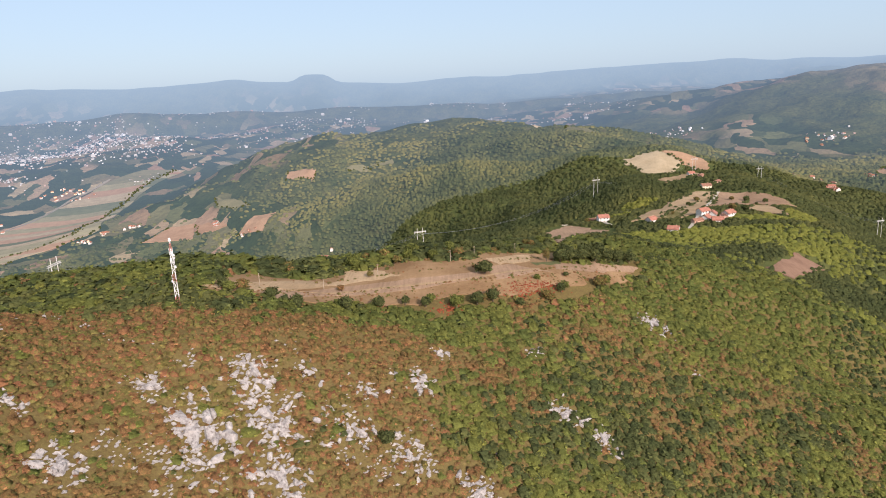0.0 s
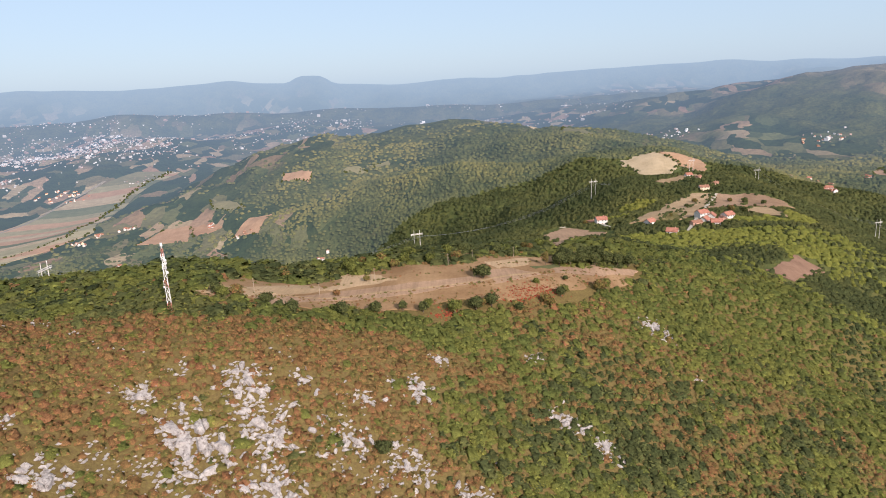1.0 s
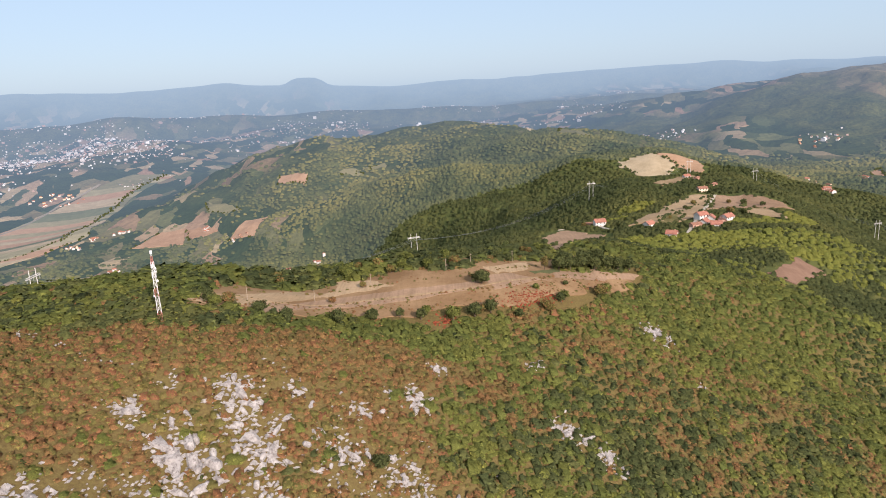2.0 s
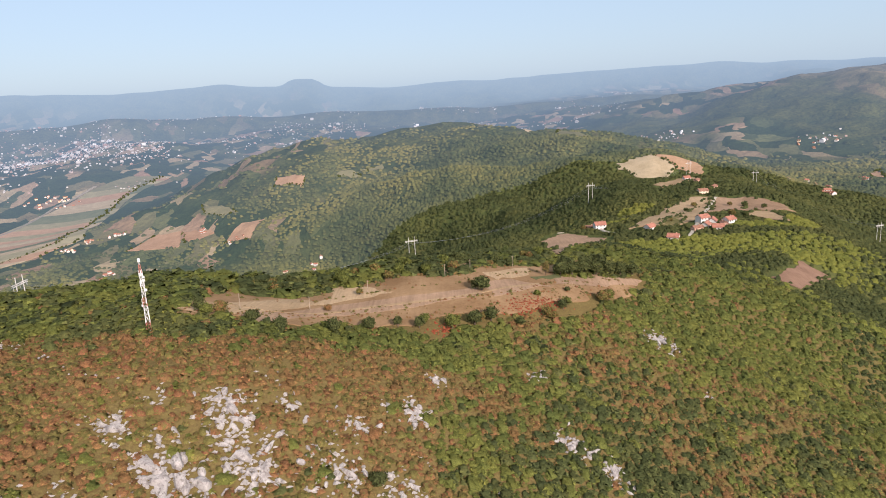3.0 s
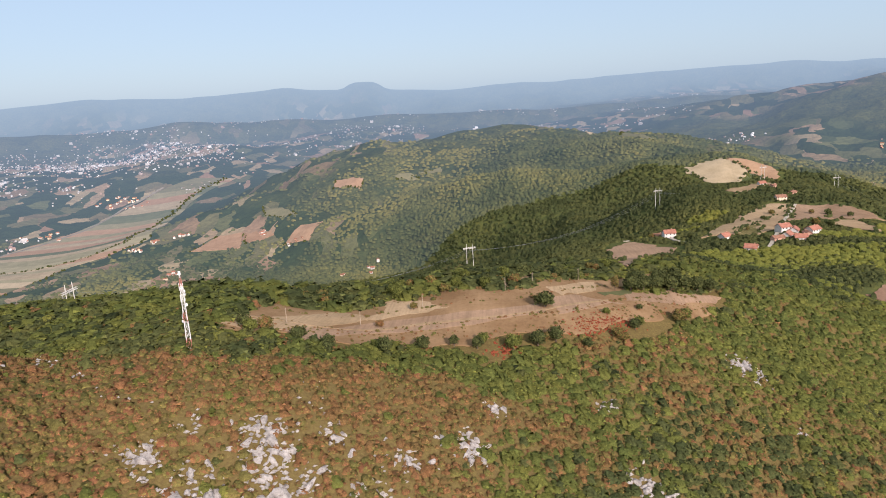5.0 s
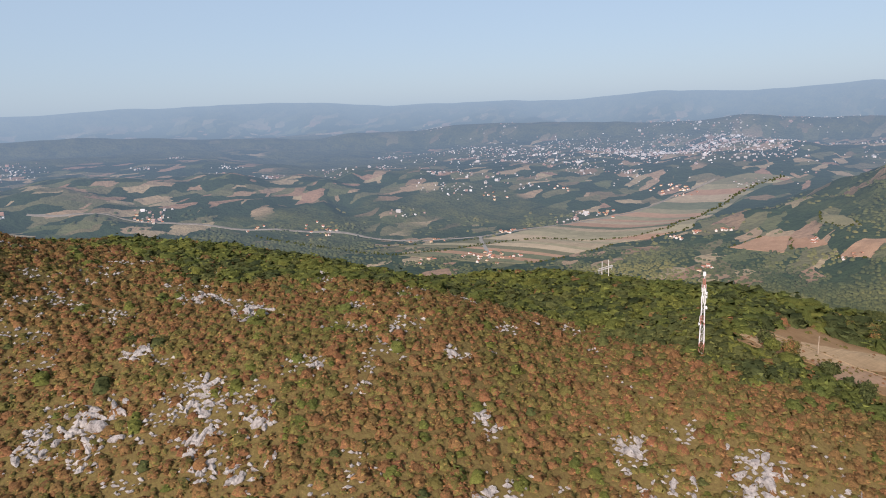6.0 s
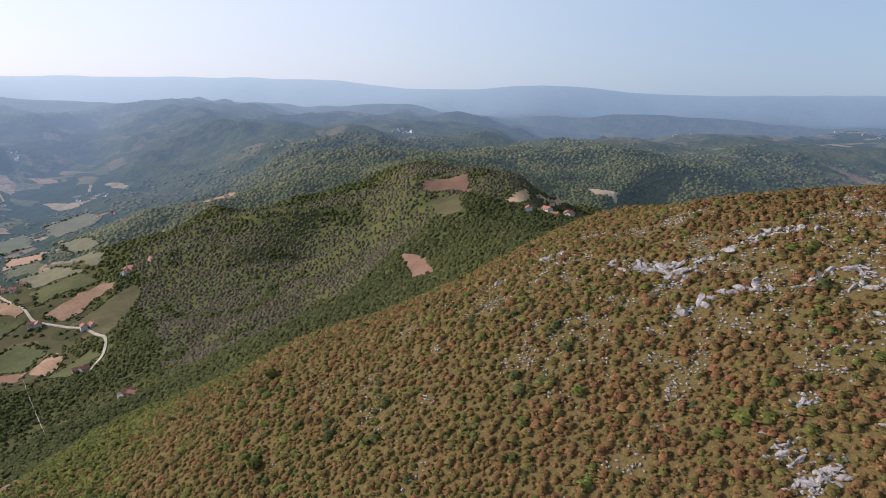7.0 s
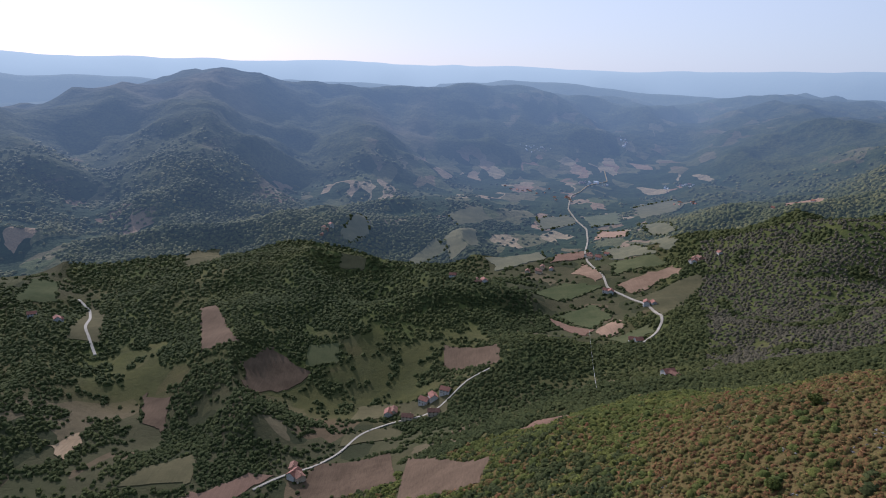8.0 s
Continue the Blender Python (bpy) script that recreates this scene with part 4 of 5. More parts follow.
ROCKY_FAR = [(-189, 98, 10), (-176, 122, 7), (-165, 114, 6), (-172, 66, 9), (-194, 24, 6), (-212, 152, 8), (-242, 194, 6), (-241, 147, 7),
             (-195, 86, 7), (-178, 55, 8), (-261, -38, 9), (-259, -124, 5), (-284, -111, 6), (-263, -55, 7), (-191, 34, 6), (-148, 185, 4), (-100, 205, 6),
             (-70, 221, 9), (-14, 252, 5), (-33, 234, 5), (-53, 231, 5), (-6, 271, 4), (-157, 127, 5), (-148, 118, 5), (-192, 97, 4), (-212, 46, 4), (-187, 32, 4), (-164, 148, 4)]


def rockiness(x, y):
    total = np.zeros(x.shape)
    for cx, cy, reach in ROCKY + ROCKY_FAR:
        total = np.maximum(total, np.exp(-((x - cx) ** 2 + (y - cy) ** 2) / (reach * reach)))
    for line in CRAGS:
        total = np.maximum(total, .95 * np.exp(-(off_line(x, y, line) / 3.2) ** 2))
    streak = fbm(x * 1.0 + y * .25, y * .5, 9, 91, 3)
    return total * (.75 + .45 * streak)


def stony(x, y):
    """Where small stones show between the bushes."""
    return smooth(.20, .72, fbm(x, y, 12, 95, 3)) * (smooth(40, -40, x) * smooth(-190, -90, y) + .2) * smooth(430, 330, np.hypot(x - HUB[0], y - HUB[1])) * smooth(22, 40, np.hypot(x + 111, y - 258)) * smooth(240, 205, y + .25 * x)


def open_land(x, y):
    """True where no scrub or wood grows."""
    out = np.zeros(x.shape, bool)
    for corners in OPEN_QUADS:
        c = np.array(corners)
        near = (abs(x - c[:, 0].mean()) < np.ptp(c[:, 0])) & (abs(y - c[:, 1].mean()) < np.ptp(c[:, 1]))
        if near.any():
            out[near] |= in_quad(x[near], y[near], corners, .26 if (c[:, 1].min() > 400 and c[:, 1].max() < 1350) else .02)
    for mat, width, points in ROADS.values():
        out |= abs(off_line(x, y, points)) < width * .5 + 3
    s = off_line(x, y, SADDLE)
    front = np.interp(x, [-84, -69, -53, -35, -12, 0, 11, 28, 50, 69, 92, 113], [280, 289, 295, 299, 304, 305, 317, 327, 336, 348, 374, 402])
    out |= (y > front + 5 * vnoise(x, y, 20, 6) + 3 * vnoise(x, y, 7, 8)) & (s < 27 + 6 * vnoise(x, y, 25, 7)) & (x > -108) & (x < 118)
    out |= np.hypot(x + 111, y - 263) < 1.2
    out &= np.hypot((x - 86) / 26, (y - 408 - .35 * (x - 86)) / 9) > 1
    return out


# near hillside
x, y = scatter(110, 470, lambda r: 1.60 + r * 0.0033)
x2, y2 = scatter(6, 110, lambda r: 3.4)
x, y = np.concatenate([x, x2]), np.concatenate([y, y2])
z = ground_z(x, y)
r, a = place_of(x, y)
chance = rng.uniform(0, 1, len(x))
keep = ~open_land(x, y) & (in_sight(x, y, z, 4) | (rng.uniform(0, 1, len(x)) < .03) | (r < 110)) & (chance > .95 * rockiness(x, y) - .06) & (rng.uniform(0, 1, len(x)) > .62 * stony(x, y))
x, y, r, a, z = x[keep], y[keep], r[keep], a[keep], z[keep]
patchy = vnoise(x, y, 34, 61) + .6 * vnoise(x, y, 11, 62)
crest_line = np.interp(x, [-260, -200, -171, -121, -98, -78, -60, -41, -21, 0], [150, 215, 262, 262, 255, 258, 264, 272, 276, 270])
behind = smooth(-6, 10, y - crest_line + 7 * patchy) * (x < 10) * (y > 120)
s = off_line(x, y, SADDLE)
belt = (s > 20) * (s < 75) * (x > -150) * (x < 110)
greenish = smooth(-20, 55, x + 40 * patchy + 24 * smooth(225, 265, y)) * (y > 100) + smooth(-135, -205, z + 12 * patchy) * (y < 60) * .75 + behind * .9 + belt
greenish = greenish - .5 * smooth(.1, .55, fbm(x, y, 55, 64, 2)) * (x > 20) * (r < 380)
spot = vnoise(x, y, 5.5, 65) + .5 * vnoise(x, y, 16, 66)
is_green = greenish + .30 * spot + .26 * rng.normal(size=len(x)) > .50
is_olive = ~is_green & (.55 * spot + .6 * patchy + .28 * rng.normal(size=len(x)) + .8 * smooth(-60, 90, x + 45 * patchy) + .75 * smooth(-20, -110, y + 30 * patchy) > .22)
is_russet = ~is_green & ~is_olive
tint = np.clip(.48 + .13 * rng.normal(size=len(x)) + .20 * patchy + .18 * spot, 0, 1)
wide = (1.9 + 3.2 * rng.uniform(0, 1, len(x)) ** 2.0) * (1 + .3 * is_green * rng.uniform(.4, 1.4, len(x))) * (1 + .0006 * r) * (1 + .45 * behind * (.3 + .7 * smooth(-75, -110, x))) * (1 + .6 * belt)
stand = vnoise(x, y, 42, 68) + .5 * vnoise(x, y, 15, 69) + .45 * rng.normal(size=len(x))
is_dark = is_green & (stand > .38 - .12 * behind - .25 * belt)
is_green &= ~is_dark
for sel, name, mat, label in ((is_russet, "russet_scrub", "russet", "rust brown autumn oak scrub on a stony slope"),
                              (is_olive, "olive_scrub", "olive", "olive and yellowing low scrub on a stony slope"),
                              (is_dark, "dark_scrub", "dark", "dark green leafy trees among the scrub"),
                              (is_green, "green_scrub", "green", "green leafy young wood on a steep slope")):
    crowns(name, x[sel], y[sel], wide[sel], wide[sel] * rng.uniform(.34, .66, sel.sum()), tint[sel], 13, MAT[mat], label, capped=True)

# low tufts and red bushes on the heath and the meadow
n = 900
s = rng.uniform(0, 1, n)
q, t, _ = along(SADDLE, 200)
i = (s * 199).astype(int)
off = np.where(rng.uniform(0, 1, n) < .7, rng.uniform(-30, -8, n), rng.uniform(10, 56, n))
x, y = q[i, 0] - t[i, 1] * off, q[i, 1] + t[i, 0] * off
wide = rng.uniform(.5, 1.7, n)
tint = rng.uniform(0, 1, n)
crowns("heath_tufts", x, y, wide, wide * .8, tint, 4, MAT["russet"], "low rust and olive tufts on the heath")

# fiery red low bushes in two patches of the heath
n = 460
pick = rng.uniform(0, 1, n) < .86
x = np.where(pick, 41 + rng.normal(0, 8, n), -1 + rng.normal(0, 3.2, n))
y = np.where(pick, 342 + .55 * (x - 41) + rng.normal(0, 4.5, n), 309 + rng.normal(0, 3, n))
wide = rng.uniform(.8, 1.9, n)
crowns("red_heath_bushes", x, y, wide, wide * .55, rng.uniform(0, 1, n), 5, MAT["red_leaves"], "fiery red low autumn bushes on the heath", capped=True)

# bushes along the edges of the saddle's fields
n = 420
i = (rng.uniform(0, 1, n) * 199).astype(int)
lane = rng.choice(4, n, p=(.26, .18, .26, .30))
off = np.array([-22.0, -10.5, 11.5, 30.0])[lane] + rng.normal(0, 1, n) * np.array([5.0, 1.2, 1.2, 4.0])[lane]
x, y = q[i, 0] - t[i, 1] * off, q[i, 1] + t[i, 0] * off
wide = rng.uniform(.9, 2.4, n) * np.where(lane == 3, 1.5, 1)
crowns("edge_bushes", x, y, wide, wide * rng.uniform(.6, 1.0, n), rng.uniform(0, 1, n), 10, MAT["olive"], "olive bushes along the edges of the saddle fields")

# woods beyond
x, y = scatter(470, 2250, lambda r: 0.0047 * r + .95 + .0012 * max(r - 1150, 0))
r0, a0 = place_of(x, y)
z = ground_z(x, y)
h, w, f = cover_of(x, y, z)
sparse = glade(x, y)
keep = ~open_land(x, y) & (.5 + .6 * vnoise(x, y, 17, 83) + .2 * rng.normal(size=len(x)) > .85 * sparse) & (rng.uniform(0, 1, len(x)) < w * .97 + sparse + (.05 + (.5 + .45 * (y < 0)) * smooth(.0, .3, vnoise(x, y, 75, 73) + .5 * vnoise(x, y, 30, 74) + .35 * (y < 0) * (r0 < 950) + .45 * (y < -200) * (y > -1000) * (abs(off_line(x, y, SOUTH_ROAD)) > 170) - 2 * (y < -660) * (abs(off_line(x, y, SOUTH_ROAD)) < 120 + 50 * vnoise(x, y, 60, 76)))) * f + h) & in_sight(x, y, z, 8) & (rng.uniform(0, 1, len(x)) > smooth(1500, 2250, r0 + 300 * vnoise(x, y, 90, 75)))
x, y = x[keep], y[keep]
r, a = place_of(x, y)
lit = vnoise(x, y, 160, 71) + .5 * vnoise(x, y, 60, 72)
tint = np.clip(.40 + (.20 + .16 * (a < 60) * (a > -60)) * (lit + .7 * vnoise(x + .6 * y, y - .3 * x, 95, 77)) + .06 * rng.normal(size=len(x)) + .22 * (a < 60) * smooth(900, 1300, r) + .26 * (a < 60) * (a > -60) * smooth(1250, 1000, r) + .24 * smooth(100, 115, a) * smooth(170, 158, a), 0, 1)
wide = (0.0058 * r + 2.5 + .001 * np.maximum(r - 1150, 0)) * rng.uniform(.75, 1.35, len(x))
is_green = (lit + .2 * rng.normal(size=len(x)) > .0 - .25 * (x > 60)) & (x > -260) & (r < 1050) & (a < 30) & (a > -60) & ((y < 610) | (lit > .55))
is_far = r > 1300
is_grey = (y < -500) & (x < -306 + (y + 604) * .387 + 18 * vnoise(x, y, 60, 78)) & (y > -1250 + 60 * vnoise(x, y, 130, 79)) & ~is_far & (vnoise(x, y, 46, 80) + .5 * vnoise(x, y, 19, 81) < .62) & (r < 1250)
wide = np.where(is_grey, wide * .72, wide)
near = r < 900
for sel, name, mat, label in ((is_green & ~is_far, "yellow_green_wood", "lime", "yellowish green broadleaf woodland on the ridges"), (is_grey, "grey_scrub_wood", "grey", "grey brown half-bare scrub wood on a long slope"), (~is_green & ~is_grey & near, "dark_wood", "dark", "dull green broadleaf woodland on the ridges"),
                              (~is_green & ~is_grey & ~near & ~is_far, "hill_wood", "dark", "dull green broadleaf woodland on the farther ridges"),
                              (is_far, "distant_wood", "distant_leaves", "broadleaf woodland on far slopes with painted haze")):
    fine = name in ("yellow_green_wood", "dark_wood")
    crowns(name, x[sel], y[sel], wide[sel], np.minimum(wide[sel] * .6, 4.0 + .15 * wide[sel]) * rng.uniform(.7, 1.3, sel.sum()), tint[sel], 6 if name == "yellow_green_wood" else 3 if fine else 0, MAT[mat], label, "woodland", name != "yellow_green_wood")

# hedges along field edges and the river
hx, hy = [], []
for corners in OPEN_QUADS:
    for k in range(4):
        p, q = np.array(corners[k], float), np.array(corners[(k + 1) % 4], float)
        if rng.uniform() < .62 and math.hypot(*p) < 1900 and math.hypot(*(q - p)) < 260:
            n = max(2, int(math.hypot(*(q - p)) / 7))
            u = rng.uniform(0, 1, n)
            hx.append(p[0] + (q[0] - p[0]) * u + rng.normal(0, 1.6, n)), hy.append(p[1] + (q[1] - p[1]) * u + rng.normal(0, 1.6, n))
river = [(-1760, 900), (-1480, 1010)] + PLAIN_RIVER
q, t, _ = along(river, 420)
hx.append(q[:, 0] + rng.normal(0, 6, len(q))), hy.append(q[:, 1] + rng.normal(0, 6, len(q)))
x, y = np.concatenate(hx), np.concatenate(hy)
r, a = place_of(x, y)
keep = r > 430
x, y, r = x[keep], y[keep], r[keep]
wide = (2.4 + .0018 * r) * rng.uniform(.6, 1.4, len(x))
crowns("hedge_trees", x, y, wide, wide, rng.uniform(.2, .7, len(x)), 3, MAT["dark"], "dark hedges and small trees between fields", "hedge")

# ---- things ----
def empty(name, m, label, category, group=""):
    ob = new(name)
    ob.matrix_world = m
    ob.empty_display_size = 0.5
    return tagged(ob, label, category, group)


def part(name, bm, material, parent, label=""):
    me = bpy.data.meshes.new(name)
    bm.to_mesh(me)
    bm.free()
    me.materials.append(material)
    ob = new(name, me)
    ob.parent = parent
    return tagged(ob, label)


def box(bm, x0, y0, z0, x1, y1, z1, m=None):
    made = bmesh.ops.create_cube(bm, size=1.0)["verts"]
    for v in made:
        v.co = Vector(((x0 + x1) / 2 + v.co.x * (x1 - x0), (y0 + y1) / 2 + v.co.y * (y1 - y0), (z0 + z1) / 2 + v.co.z * (z1 - z0)))
        if m:
            v.co = m @ v.co
    return made


def bar(bm, p, q, r0, r1=None, sides=6):
    """A round bar from p to q."""
    p, q = Vector(p), Vector(q)
    d = q - p
    m = Matrix.Translation((p + q) / 2) @ d.to_track_quat("Z", "Y").to_matrix().to_4x4()
    bmesh.ops.create_cone(bm, cap_ends=True, segments=sides, radius1=r0, radius2=r0 if r1 is None else r1, depth=d.length, matrix=m)


def at_ground(x, y, turn=0.0, sink=0.0):
    return pose(x, y, float(ground_z(x, y)) - sink, 0, 0, turn)


def telecom_mast(x, y, top):
    base = float(ground_z(x, y))
    tall = top - base
    mast = empty("telecom_mast", pose(x, y, base, 0, 0, 20), "red and white lattice mast with white antennas on the crest", "mast")
    wide = lambda z: 0.80 - 0.52 * z / tall
    count = 8
    for k in range(count):
        z0, z1 = tall * .92 * k / count, tall * .92 * (k + 1) / count
        mat = MAT["red_paint"] if k in (0, 3, 7) else MAT["white_paint"]
        section = bmesh.new()
        w0, w1 = wide(z0), wide(z1)
        corners = [(1, 1), (-1, 1), (-1, -1), (1, -1)]
        for i, (cx, cy) in enumerate(corners):
            nx, ny = corners[(i + 1) % 4]
            bar(section, (cx * w0, cy * w0, z0), (cx * w1, cy * w1, z1), 0.075)
            bar(section, (cx * w0, cy * w0, z0), (nx * w1, ny * w1, z1), 0.04)
            bar(section, (nx * w0, ny * w0, z0), (cx * w1, cy * w1, z1), 0.04)
            bar(section, (cx * w1, cy * w1, z1), (nx * w1, ny * w1, z1), 0.05)
        part("lattice_section", section, mat, mast, "white painted lattice" if mat is MAT["white_paint"] else "red painted lattice")
    tip = bmesh.new()
    bar(tip, (0, 0, tall * .92), (0, 0, tall * .97), 0.22)
    part("top_pole", tip, MAT["steel"], mast)
    drum = bmesh.new()
    bar(drum, (0, 0, tall * .955), (0, 0, tall), 0.5, 0.45, 14)
    part("radome", drum, MAT["white_paint"], mast, "white drum at the top")
    for z, ang, h in ((.80, 40, 2.6), (.80, 160, 2.6), (.80, 280, 2.6), (.66, 100, 2.4), (.66, 220, 2.4), (.66, 340, 2.4), (.42, 70, 2.2), (.42, 190, 2.0), (.42, 310, 2.2)):
        panel = bmesh.new()
        rr = wide(z * tall) * 1.2 + .2
        m = pose(0, 0, z * tall, 0, 0, ang)
        bmesh.ops.bevel(panel, geom=box(panel, rr, -.13, -h / 2, rr + .12, .13, h / 2) and panel.edges[:], offset=.05, segments=1, affect="EDGES")
        bar(panel, (rr, 0, h * .3), (rr - .6, 0, h * .3), .05)
        bar(panel, (rr, 0, -h * .3), (rr - .6, 0, -h * .3), .05)
        bmesh.ops.transform(panel, matrix=m, verts=panel.verts)
        part("antenna_panel", panel, MAT["white_paint"], mast, "white antenna panel")
    for z, ang, rad in ((.74, 10, .55), (.70, 350, .45), (.56, 30, .6), (.36, 200, .5)):
        dish = bmesh.new()
        m = pose(0, 0, z * tall, 0, 0, ang)
        rr = wide(z * tall) + .2
        bar(dish, (rr, 0, 0), (rr + .45, 0, 0), rad * .8, rad, 16)
        bar(dish, (rr - .4, 0, 0), (rr, 0, 0), .08)
        bmesh.ops.transform(dish, matrix=m, verts=dish.verts)
        part("dish", dish, MAT["white_paint"], mast, "white microwave dish")
    foot = bmesh.new()
    box(foot, -1.2, -1.2, -1.0, 1.2, 1.2, .2)
    part("footing", foot, MAT["concrete"], mast, "concrete footing")


telecom_mast(-111, 263, -54.5)


def pylon_proto(tall):
    """A portal of two poles with a beam and three insulators."""
    thing = empty("power_pylon", Matrix(), "pale two-legged portal power pylon above the woods", "pylon", "pylons of the power line")
    for side in (-1, 1):
        bm = bmesh.new()
        bar(bm, (side * 3.5, 0, -25), (side * 2.9, 0, tall), .34, .2, 8)
        part("pole", bm, MAT["concrete"], thing)
    bm = bmesh.new()
    for dy in (-.35, .35):
        bar(bm, (-6.2, dy, tall * .80), (6.2, dy, tall * .80), .16)
        bar(bm, (-6.2, dy, tall * .80 + .9), (6.2, dy, tall * .80 + .9), .12)
    for k in range(13):
        u = -6.2 + 12.4 * k / 12
        bar(bm, (u, -.35, tall * .80), (u + (.9 if k < 12 else 0), .35, tall * .80 + .9), .08)
    part("crossbeam", bm, MAT["concrete"], thing, "latticed crossbeam")
    for u in (-5.6, 0, 5.6):
        bm = bmesh.new()
        for k in range(6):
            bar(bm, (u, 0, tall * .80 - .2 - k * .26), (u, 0, tall * .80 - .32 - k * .26), .2, .12, 8)
        bar(bm, (u, 0, tall * .80), (u, 0, tall * .80 - 1.8), .04)
        part("insulator", bm, MAT["steel"], thing)
    return thing


PYLONS = [(-212, 352, 100, -11), (-29, 660, 32, 20), (204, 930, 28, 4), (429, 1181, 24, 9), (520, 1130, 20, 4), (548, 849, 28, 6), (640, 760, 28, 6)]
proto = pylon_proto(22.0)
first = True
tops = []
for x, y, turn, up in PYLONS:
    m = at_ground(x, y, turn - 10, -up)
    if first:
        proto.matrix_world = m
        first = False
    else:
        copy_thing(proto, m)
    tops.append(m)


def cables(name, spans, label):
    line = empty(name, Matrix(), label, "power cable")
    for m0, m1 in spans:
        for u in (-5.6, 0, 5.6):
            p, q = m0 @ Vector((u, 0, 15.8)), m1 @ Vector((u, 0, 15.8))
            bm = bmesh.new()
            last = None
            for k in range(13):
                f = k / 12
                at = p.lerp(q, f) - Vector((0, 0, (p - q).length * .045 * 4 * f * (1 - f)))
                if last:
                    bar(bm, last, at, .045, sides=4)
                last = at
            part("wire", bm, MAT["wire"], line)


cables("power_line", [(tops[0], tops[1]), (tops[1], tops[2]), (tops[2], tops[3])], "three thin sagging power cables between pylons")
cables("power_line", [(pose(-122, -274, -240 + 6, 0, 0, 80), pose(-203, -700, -318 + 4, 0, 0, 80))], "three thin sagging power cables over the southern slope")
cables("power_line", [(tops[4], tops[5]), (tops[5], tops[6])], "three thin sagging power cables over the eastern woods")


def summit_marker(x, y):
    thing = empty("summit_marker", at_ground(x, y, 25) @ Matrix.Scale(.72, 4), "white stone pyramid marker on the bare summit", "marker")
    bm = bmesh.new()
    box(bm, -2.3, -2.3, -1.5, 2.3, 2.3, .7)
    part("plinth", bm, MAT["concrete"], thing, "grey stone plinth")
    bm = bmesh.new()
    bmesh.ops.create_cone(bm, cap_ends=True, segments=4, radius1=2.5, radius2=.35, depth=5.2, matrix=pose(0, 0, 3.3, 0, 0, 45))
    bmesh.ops.bevel(bm, geom=bm.edges[:], offset=.08, segments=1, affect="EDGES")
    part("pyramid", bm, MAT["whitewash"], thing, "whitewashed pyramid")


summit_marker(-333, 46)

for x, y in ((-88, 300), (-63, 322), (-39, 350), (0, 374), (14, 384), (40, 408)):
    pole = empty("wooden_pole", at_ground(x, y, x), "grey wooden line pole standing in the field", "pole", "poles across the saddle")
    bm = bmesh.new()
    bar(bm, (0, 0, -1), (0, 0, 7), .16, .11, 8)
    part("shaft", bm, MAT["wood_pole"], pole)
    bm = bmesh.new()
    bar(bm, (-.7, 0, 6.6), (.7, 0, 6.6), .06)
    part("crossarm", bm, MAT["wood_pole"], pole)


# ---- houses ----
def house_proto(long, deep, walls, pitch, wall, roof, label, storeys=1):
    thing = empty("house", Matrix(), label, "house", "houses of the villages")
    bm = bmesh.new()
    box(bm, -long / 2, -deep / 2, -3, long / 2, deep / 2, walls)
    ridge = walls + deep / 2 * pitch
    for sx in (-1, 1):
        v = [bm.verts.new((sx * long / 2, -deep / 2, walls)), bm.verts.new((sx * long / 2, deep / 2, walls)), bm.verts.new((sx * long / 2, 0, ridge)),
             bm.verts.new((sx * (long / 2 - .3), -deep / 2, walls)), bm.verts.new((sx * (long / 2 - .3), deep / 2, walls)), bm.verts.new((sx * (long / 2 - .3), 0, ridge))]
        bm.faces.new(v[:3]), bm.faces.new(v[5:2:-1])
        for i in range(3):
            bm.faces.new((v[i], v[(i + 1) % 3], v[3 + (i + 1) % 3], v[3 + i]))
    bmesh.ops.recalc_face_normals(bm, faces=bm.faces)
    part("wall", bm, wall, thing)
    for sy in (-1, 1):
        bm = bmesh.new()
        over = .6
        e, t = (deep / 2 + over), .28
        low = walls - over * pitch
        pts = [(-long / 2 - over, sy * e, low), (long / 2 + over, sy * e, low), (long / 2 + over, 0, ridge + .02), (-long / 2 - over, 0, ridge + .02)]
        a = [bm.verts.new(p) for p in pts]
        b = [bm.verts.new((p[0], p[1], p[2] + t)) for p in pts]
        bm.faces.new(a), bm.faces.new(b)
        for i in range(4):
            bm.faces.new((a[i], a[(i + 1) % 4], b[(i + 1) % 4], b[i]))
        bmesh.ops.recalc_face_normals(bm, faces=bm.faces)
        part("roof_slope", bm, roof, thing, "tiled roof slope")
    bm = bmesh.new()
    box(bm, long * .22, .4, ridge - 1.4, long * .22 + .7, 1.1, ridge + .9)
    part("chimney", bm, MAT["brickwork"], thing)
    for storey in range(storeys):
        z = 1.0 + storey * 2.8
        for sy in (-1, 1):
            n = max(2, int(long / 3.4))
            for k in range(n):
                u = -long / 2 + long * (k + .5) / n
                bm = bmesh.new()
                if storey == 0 and k == n // 2 and sy < 0:
                    box(bm, u - .5, sy * deep / 2 - .06, 0, u + .5, sy * deep / 2 + .06, 2.1)
                    part("door", bm, MAT["door"], thing, "brown door")
                else:
                    box(bm, u - .55, sy * deep / 2 - .05, z, u + .55, sy * deep / 2 + .05, z + 1.3)
                    part("window", bm, MAT["glass"], thing)
    return thing


